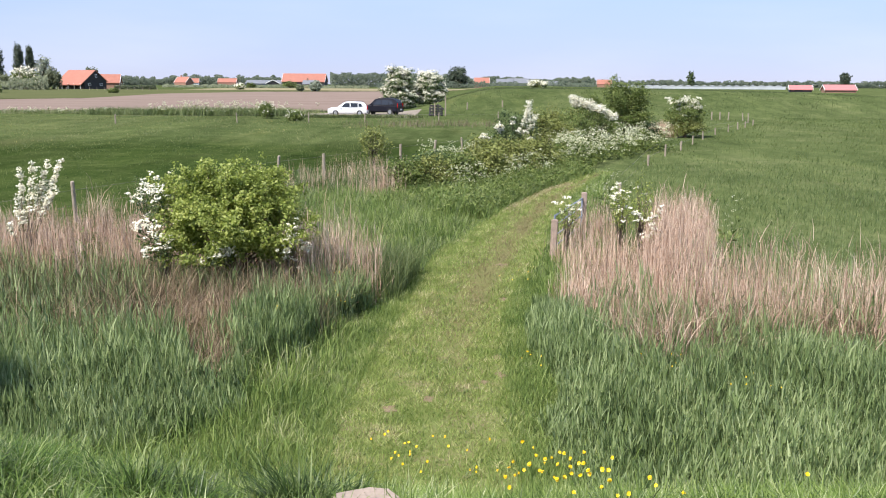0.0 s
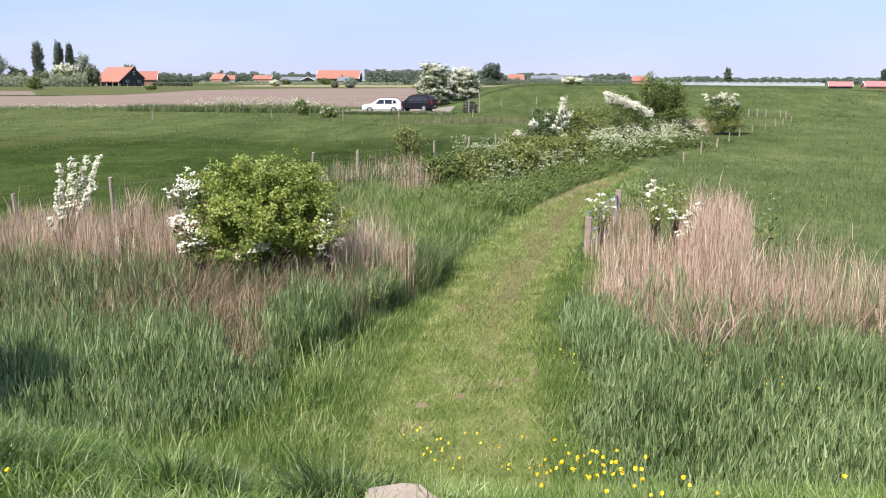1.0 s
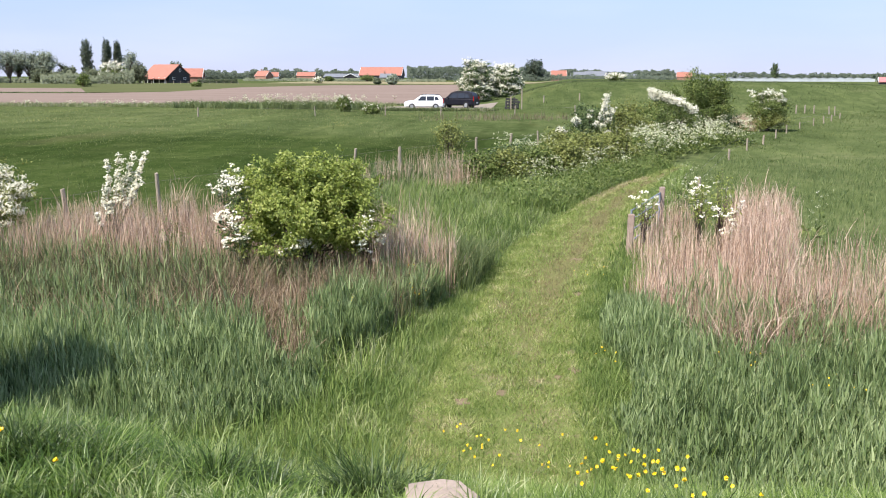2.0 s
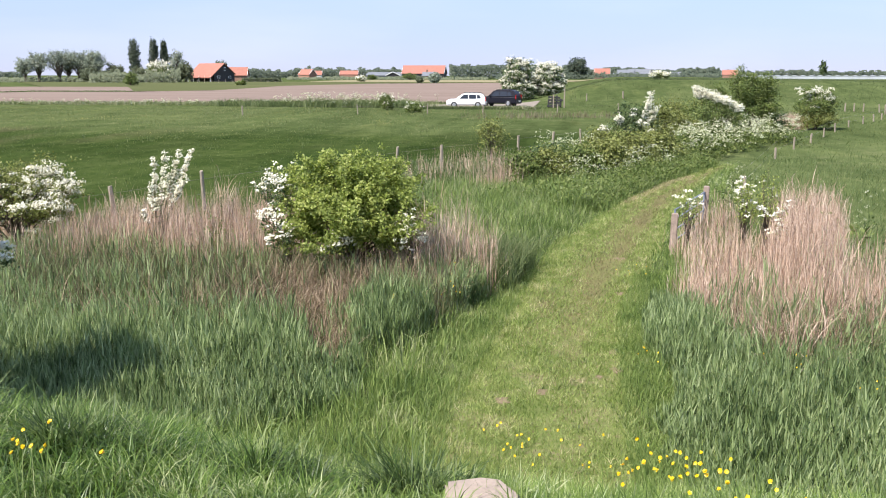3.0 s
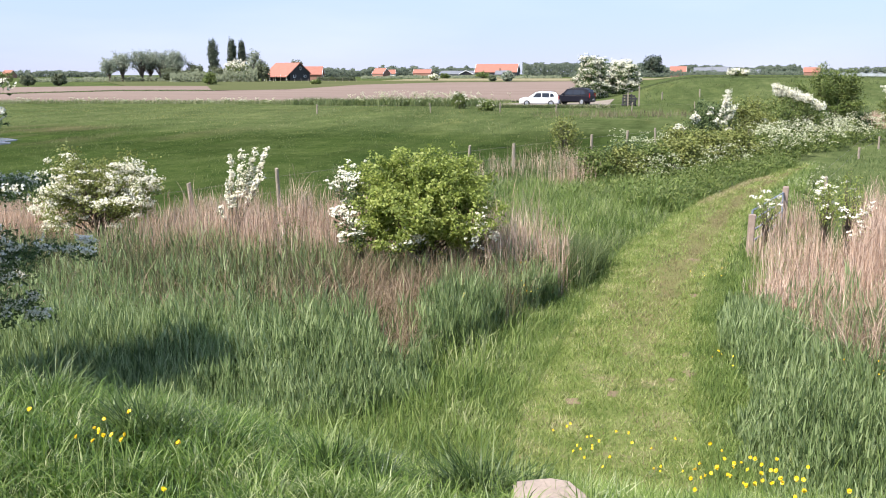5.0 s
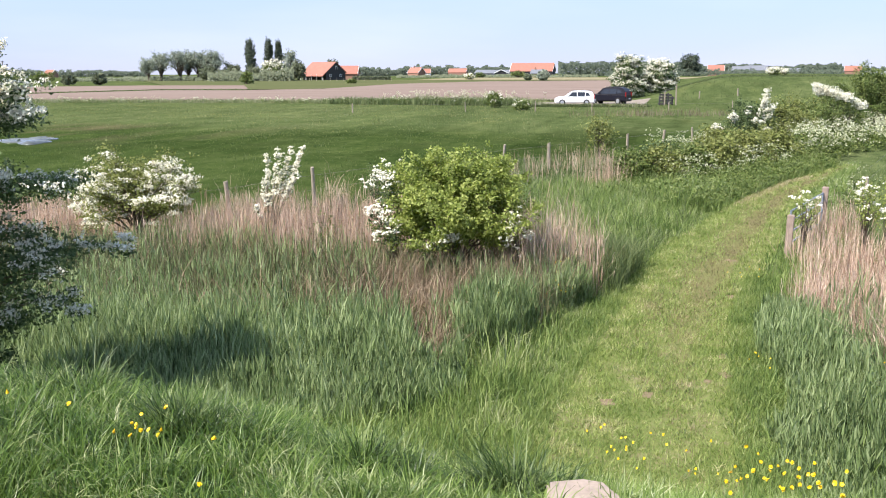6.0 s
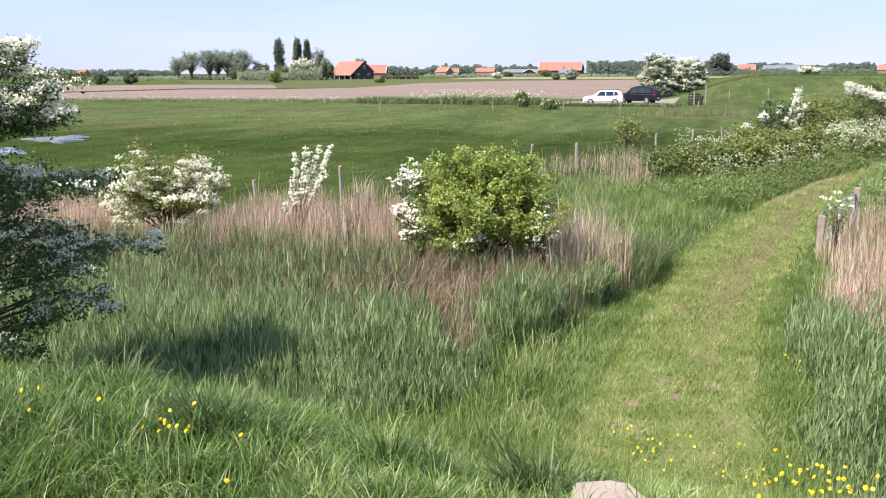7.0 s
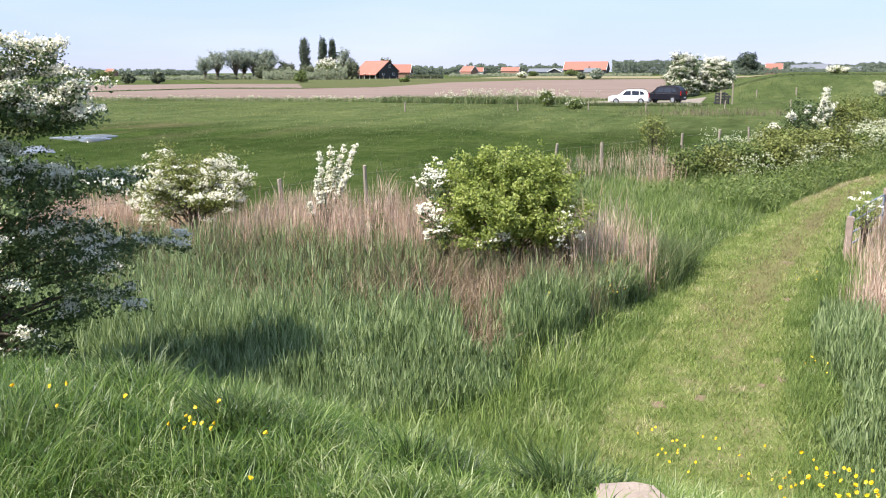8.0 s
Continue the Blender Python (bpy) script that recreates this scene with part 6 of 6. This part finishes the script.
house(polar(9.6, 900), 80, 13, 9, 3.5, 7.4, "brick", "roof_orange", "far farmhouse with a faded orange roof")
house(polar(20.6, 440), 75, 9, 7, 1.1, 2.7, "tarred", "roof_red", "dark stable with a pale red roof", name="stable")
house(polar(22.6, 430), 80, 12, 9, 1.1, 3.0, "brick", "roof_red", "low brick stable with a broad red roof", name="stable")


M["glasshouse_white"] = plain_material("whitewashed_glass", (0.42, 0.45, 0.47), 0.5, vary=0.2, scale=0.2)


def glasshouse():
    root = thing("glasshouse", polar(14.9, 760), -14.9, label="long low whitish glasshouse row on the horizon", category="building")
    part("wall", box_bm((130, 12, 2.2), (0, 0, 1.1), 0.05), M["glasshouse_white"], root)
    for k in range(21):
        part("roof_bay", prism_bm([(-3, 2.2), (3, 2.2), (0, 3.0)], 12.4), M["glasshouse_white"], root).location.x = -60 + k * 6


glasshouse()
far_wood(-4, 9, 700, 2, 6, 3000)
tree("round_tree", polar(0.9, 700), 9, 7, 8.0, 2500, 1.6, M["leaf_far"], "round dark tree above the far hedge")
tree("conifer", polar(14.6, 800), 3.4, 7.2, 7.4, 1400, 1.0, M["leaf_dark"], "dark pointed conifer on the horizon", 40)
tree("round_tree", polar(22.9, 640), 3.8, 4, 7.0, 1200, 1.2, M["leaf_far"], "rounded tree behind the red-roofed stable")
for az, d, rx, h in [(-9.2, 560, 4.5, 4), (-11.5, 560, 3, 3), (-36.5, 380, 5, 4.5), (-38, 390, 7, 3.5), (-25.4, 330, 2.8, 4.2), (-19.2, 330, 2, 1.5)]:
    tree("field_bush", polar(az, d), rx, h * 0.5, h * 0.5, 900, 0.7, M["leaf_mid"], "low bush at the field's edge", 40)


house(polar(-36.1, 900), 80, 9, 8, 3, 6.5, "brick", "roof_orange", "tiny far cottage with a reddish roof")
fence([(430 * math.sin(radians(a)), 395 * math.cos(radians(a))) for a in np.linspace(-23.5, -15.5, 22)], 1.25, 0.1, "pale paddock fence below the farm", (0.5, 1.0))
shrub("flowering_bush", polar(-12.1, 420), (2.3, 2.0, 1.4), 1.3, 40, 600, 0.5, M["leaf_mid"], "small white-flowering bush beyond the field", bloom=500, bloom_size=0.4, clump=0.4, stem=0.08)


def clipped_hedge(az, d, length, height):
    """A long clipped hedge, square in section."""
    n = 1500
    p = np.stack([RNG.uniform(-length / 2, length / 2, n), RNG.uniform(-0.8, 0.8, n), RNG.uniform(0, height, n)], 1)
    root = thing("clipped_hedge", polar(az, d), -az, label="long clipped dark green hedge beside the farm", category="hedge")
    mesh_object("foliage", raw_mesh("foliage", *leaves(p, 0.6 * RNG.uniform(0.7, 1.2, n), np.array([0, -0.4, 0.8]), 0.8)), M["leaf_belt"], root)


clipped_hedge(-18.0, 425, 17, 1.7)


def utility_pole(az, d, tall):
    root = thing("utility_pole", polar(az, d), -az, label="slender wooden utility pole with a crossarm", category="pole")
    part("pole", post_bm(tall, 0.16), M["post_dark"], root)
    part("crossarm", box_bm((1.8, 0.12, 0.14), (0, 0, tall - 0.5), 0.01), M["post_dark"], root)


utility_pole(-38.5, 480, 9.0)


# ---- vehicles ----
M["car_white"] = plain_material("white_car_paint", (0.80, 0.80, 0.80), 0.25, vary=0.03, scale=2, bump=0.0, coat=0.6)
M["car_dark"] = plain_material("dark_blue_black_car_paint", (0.01, 0.01, 0.016), 0.4, vary=0.1, scale=2, bump=0.0, spec=0.25, coat=0.0)
M["tyre"] = plain_material("tyre_rubber", (0.025, 0.025, 0.025), 0.85)
M["rim"] = plain_material("alloy_rim", (0.55, 0.56, 0.58), 0.35, metal=0.8)
M["lamp_red"] = plain_material("red_lamp_glass", (0.45, 0.02, 0.02), 0.2)
M["lamp_clear"] = plain_material("clear_lamp_glass", (0.7, 0.72, 0.75), 0.15)
M["trim_black"] = plain_material("black_plastic_trim", (0.03, 0.03, 0.03), 0.6)


def suv(place, turn, length, paint, label):
    """An estate-bodied car that looks along its own -x."""
    root = thing("car", place, turn, label=label, category="car")
    k = length / 4.8
    low = [(-2.38, 0.42), (-2.30, 0.32), (2.3, 0.34), (2.38, 0.5), (2.36, 1.02), (2.25, 1.1), (-1.15, 1.12), (-1.95, 1.06), (-2.3, 0.92), (-2.39, 0.7)]
    bm = prism_bm([(x * k, z) for x, z in low], 1.86)
    bmesh.ops.bevel(bm, geom=[e for e in bm.edges if abs(e.verts[0].co.y - e.verts[1].co.y) < 0.01], offset=0.12, segments=3, affect="EDGES")
    part("body", bm, M[paint], root)
    cab = [(-1.3, 1.06), (2.3, 1.07), (2.24, 1.35), (2.0, 1.66), (1.6, 1.78), (0.5, 1.83), (-0.1, 1.8), (-0.5, 1.68)]
    bm = prism_bm([(x * k, z) for x, z in cab], 1.7)
    for v in bm.verts:
        v.co.y *= 1.0 - 0.2 * max(0.0, v.co.z - 1.05) / 0.75
    bmesh.ops.bevel(bm, geom=bm.edges[:], offset=0.04, segments=2, affect="EDGES")
    part("cabin", bm, M[paint], root)
    sides = [[(-0.75, 1.12), (0.25, 1.12), (0.25, 1.62), (-0.3, 1.62)], [(0.35, 1.12), (1.2, 1.12), (1.2, 1.62), (0.35, 1.62)], [(1.3, 1.14), (1.82, 1.2), (1.6, 1.54), (1.3, 1.6)]]
    for sgn in (-1, 1):
        for out in sides:
            bm = prism_bm([(x * k, z) for x, z in out], 0.03)
            for v in bm.verts:
                v.co.y = sgn * (0.862 - 0.17 * (v.co.z - 1.05) / 0.75) + v.co.y
            part("side_window", bm, M["window_glass"], root, "dark side window")
    for name, a, b in (("windscreen", (-1.14, 1.12), (-0.52, 1.7)), ("rear_window", (2.25, 1.15), (2.07, 1.62))):
        s = -0.03 if name == "windscreen" else 0.03
        bm = prism_bm([(a[0] * k, a[1]), (b[0] * k, b[1]), (b[0] * k + s, b[1]), (a[0] * k + s, a[1])], 1.42)
        part(name, bm, M["window_glass"], root, "dark tinted glass")
    for x in (-1.45 * k, 1.42 * k):
        for sgn in (-1, 1):
            bm = bmesh.new()
            bmesh.ops.create_cone(bm, cap_ends=True, segments=24, radius1=0.37, radius2=0.37, depth=0.25, matrix=Matrix.Translation((x, sgn * 0.84, 0.37)) @ Matrix.Rotation(math.pi / 2, 4, "X"))
            bmesh.ops.bevel(bm, geom=bm.edges[:], offset=0.03, segments=2, affect="EDGES")
            wheel = part("wheel", bm, M["tyre"], root)
            bm = bmesh.new()
            bmesh.ops.create_cone(bm, cap_ends=True, segments=16, radius1=0.24, radius2=0.2, depth=0.05, matrix=Matrix.Translation((x, sgn * 0.975, 0.37)) @ Matrix.Rotation(sgn * math.pi / -2, 4, "X"))
            part("rim", bm, M["rim"], wheel, "silver alloy rim")
    for sgn in (-1, 1):
        part("headlight", box_bm((0.12, 0.4, 0.16), (-2.3 * k, sgn * 0.66, 0.84), 0.03), M["lamp_clear"], root)
        part("tail_light", box_bm((0.08, 0.16, 0.5), (2.34 * k, sgn * 0.8, 1.05), 0.02), M["lamp_red"], root)
        part("mirror", box_bm((0.12, 0.2, 0.16), (-0.85 * k, sgn * 1.0, 1.12), 0.03), M[paint], root)
        part("roof_rail", box_bm((2.2 * k, 0.04, 0.04), (0.8 * k, sgn * 0.62, 1.85), 0.01), M["trim_black"], root)
    part("bumper", box_bm((0.16, 1.7, 0.22), (2.38 * k, 0, 0.52), 0.05), M["trim_black"], root)
    part("grille", box_bm((0.05, 0.9, 0.2), (-2.37 * k, 0, 0.68), 0.02), M["trim_black"], root)
    part("number_plate", box_bm((0.03, 0.52, 0.12), (2.47 * k, 0, 0.62), 0.005), M["white_paint"], root)
    return root


suv(on(-12.0, 118.6), 4, 5.0, "car_white", "white estate car parked on pale gravel")
suv(on(-8.0, 122.4), -22, 5.4, "car_dark", "dark blue-black van-like car parked on gravel").scale = (1.0, 1.0, 1.2)


def feed_rack():
    x, y = -0.9, 118.5
    root = thing("feed_rack", on(x, y), 6, label="dark wooden rack with pale end posts at the bank's foot", category="rack")
    for k in range(4):
        part("slat", box_bm((1.75 - 0.25 * (k % 2), 0.06, 0.24), (0.1 * (k % 3) - 0.1, 0.03 * (k % 2), 0.25 + 0.34 * k), 0.01, Matrix.Rotation(0.05 * (k - 1.5), 4, "Y")), M["tarred"], root)
    for k in range(4):
        part("upright", box_bm((0.14, 0.8, 1.1 + 0.2 * (k % 3)), (-0.75 + 0.5 * k, 0.5, 0.55 + 0.1 * (k % 3)), 0.02), M["tarred"], root)
    for sx, h in ((-0.2, 1.75), (1.15, 2.6)):
        part("end_post", box_bm((0.16, 0.16, h), (sx, -0.1, h / 2 - 0.05), 0.02), M["post_wood"], root)


feed_rack()
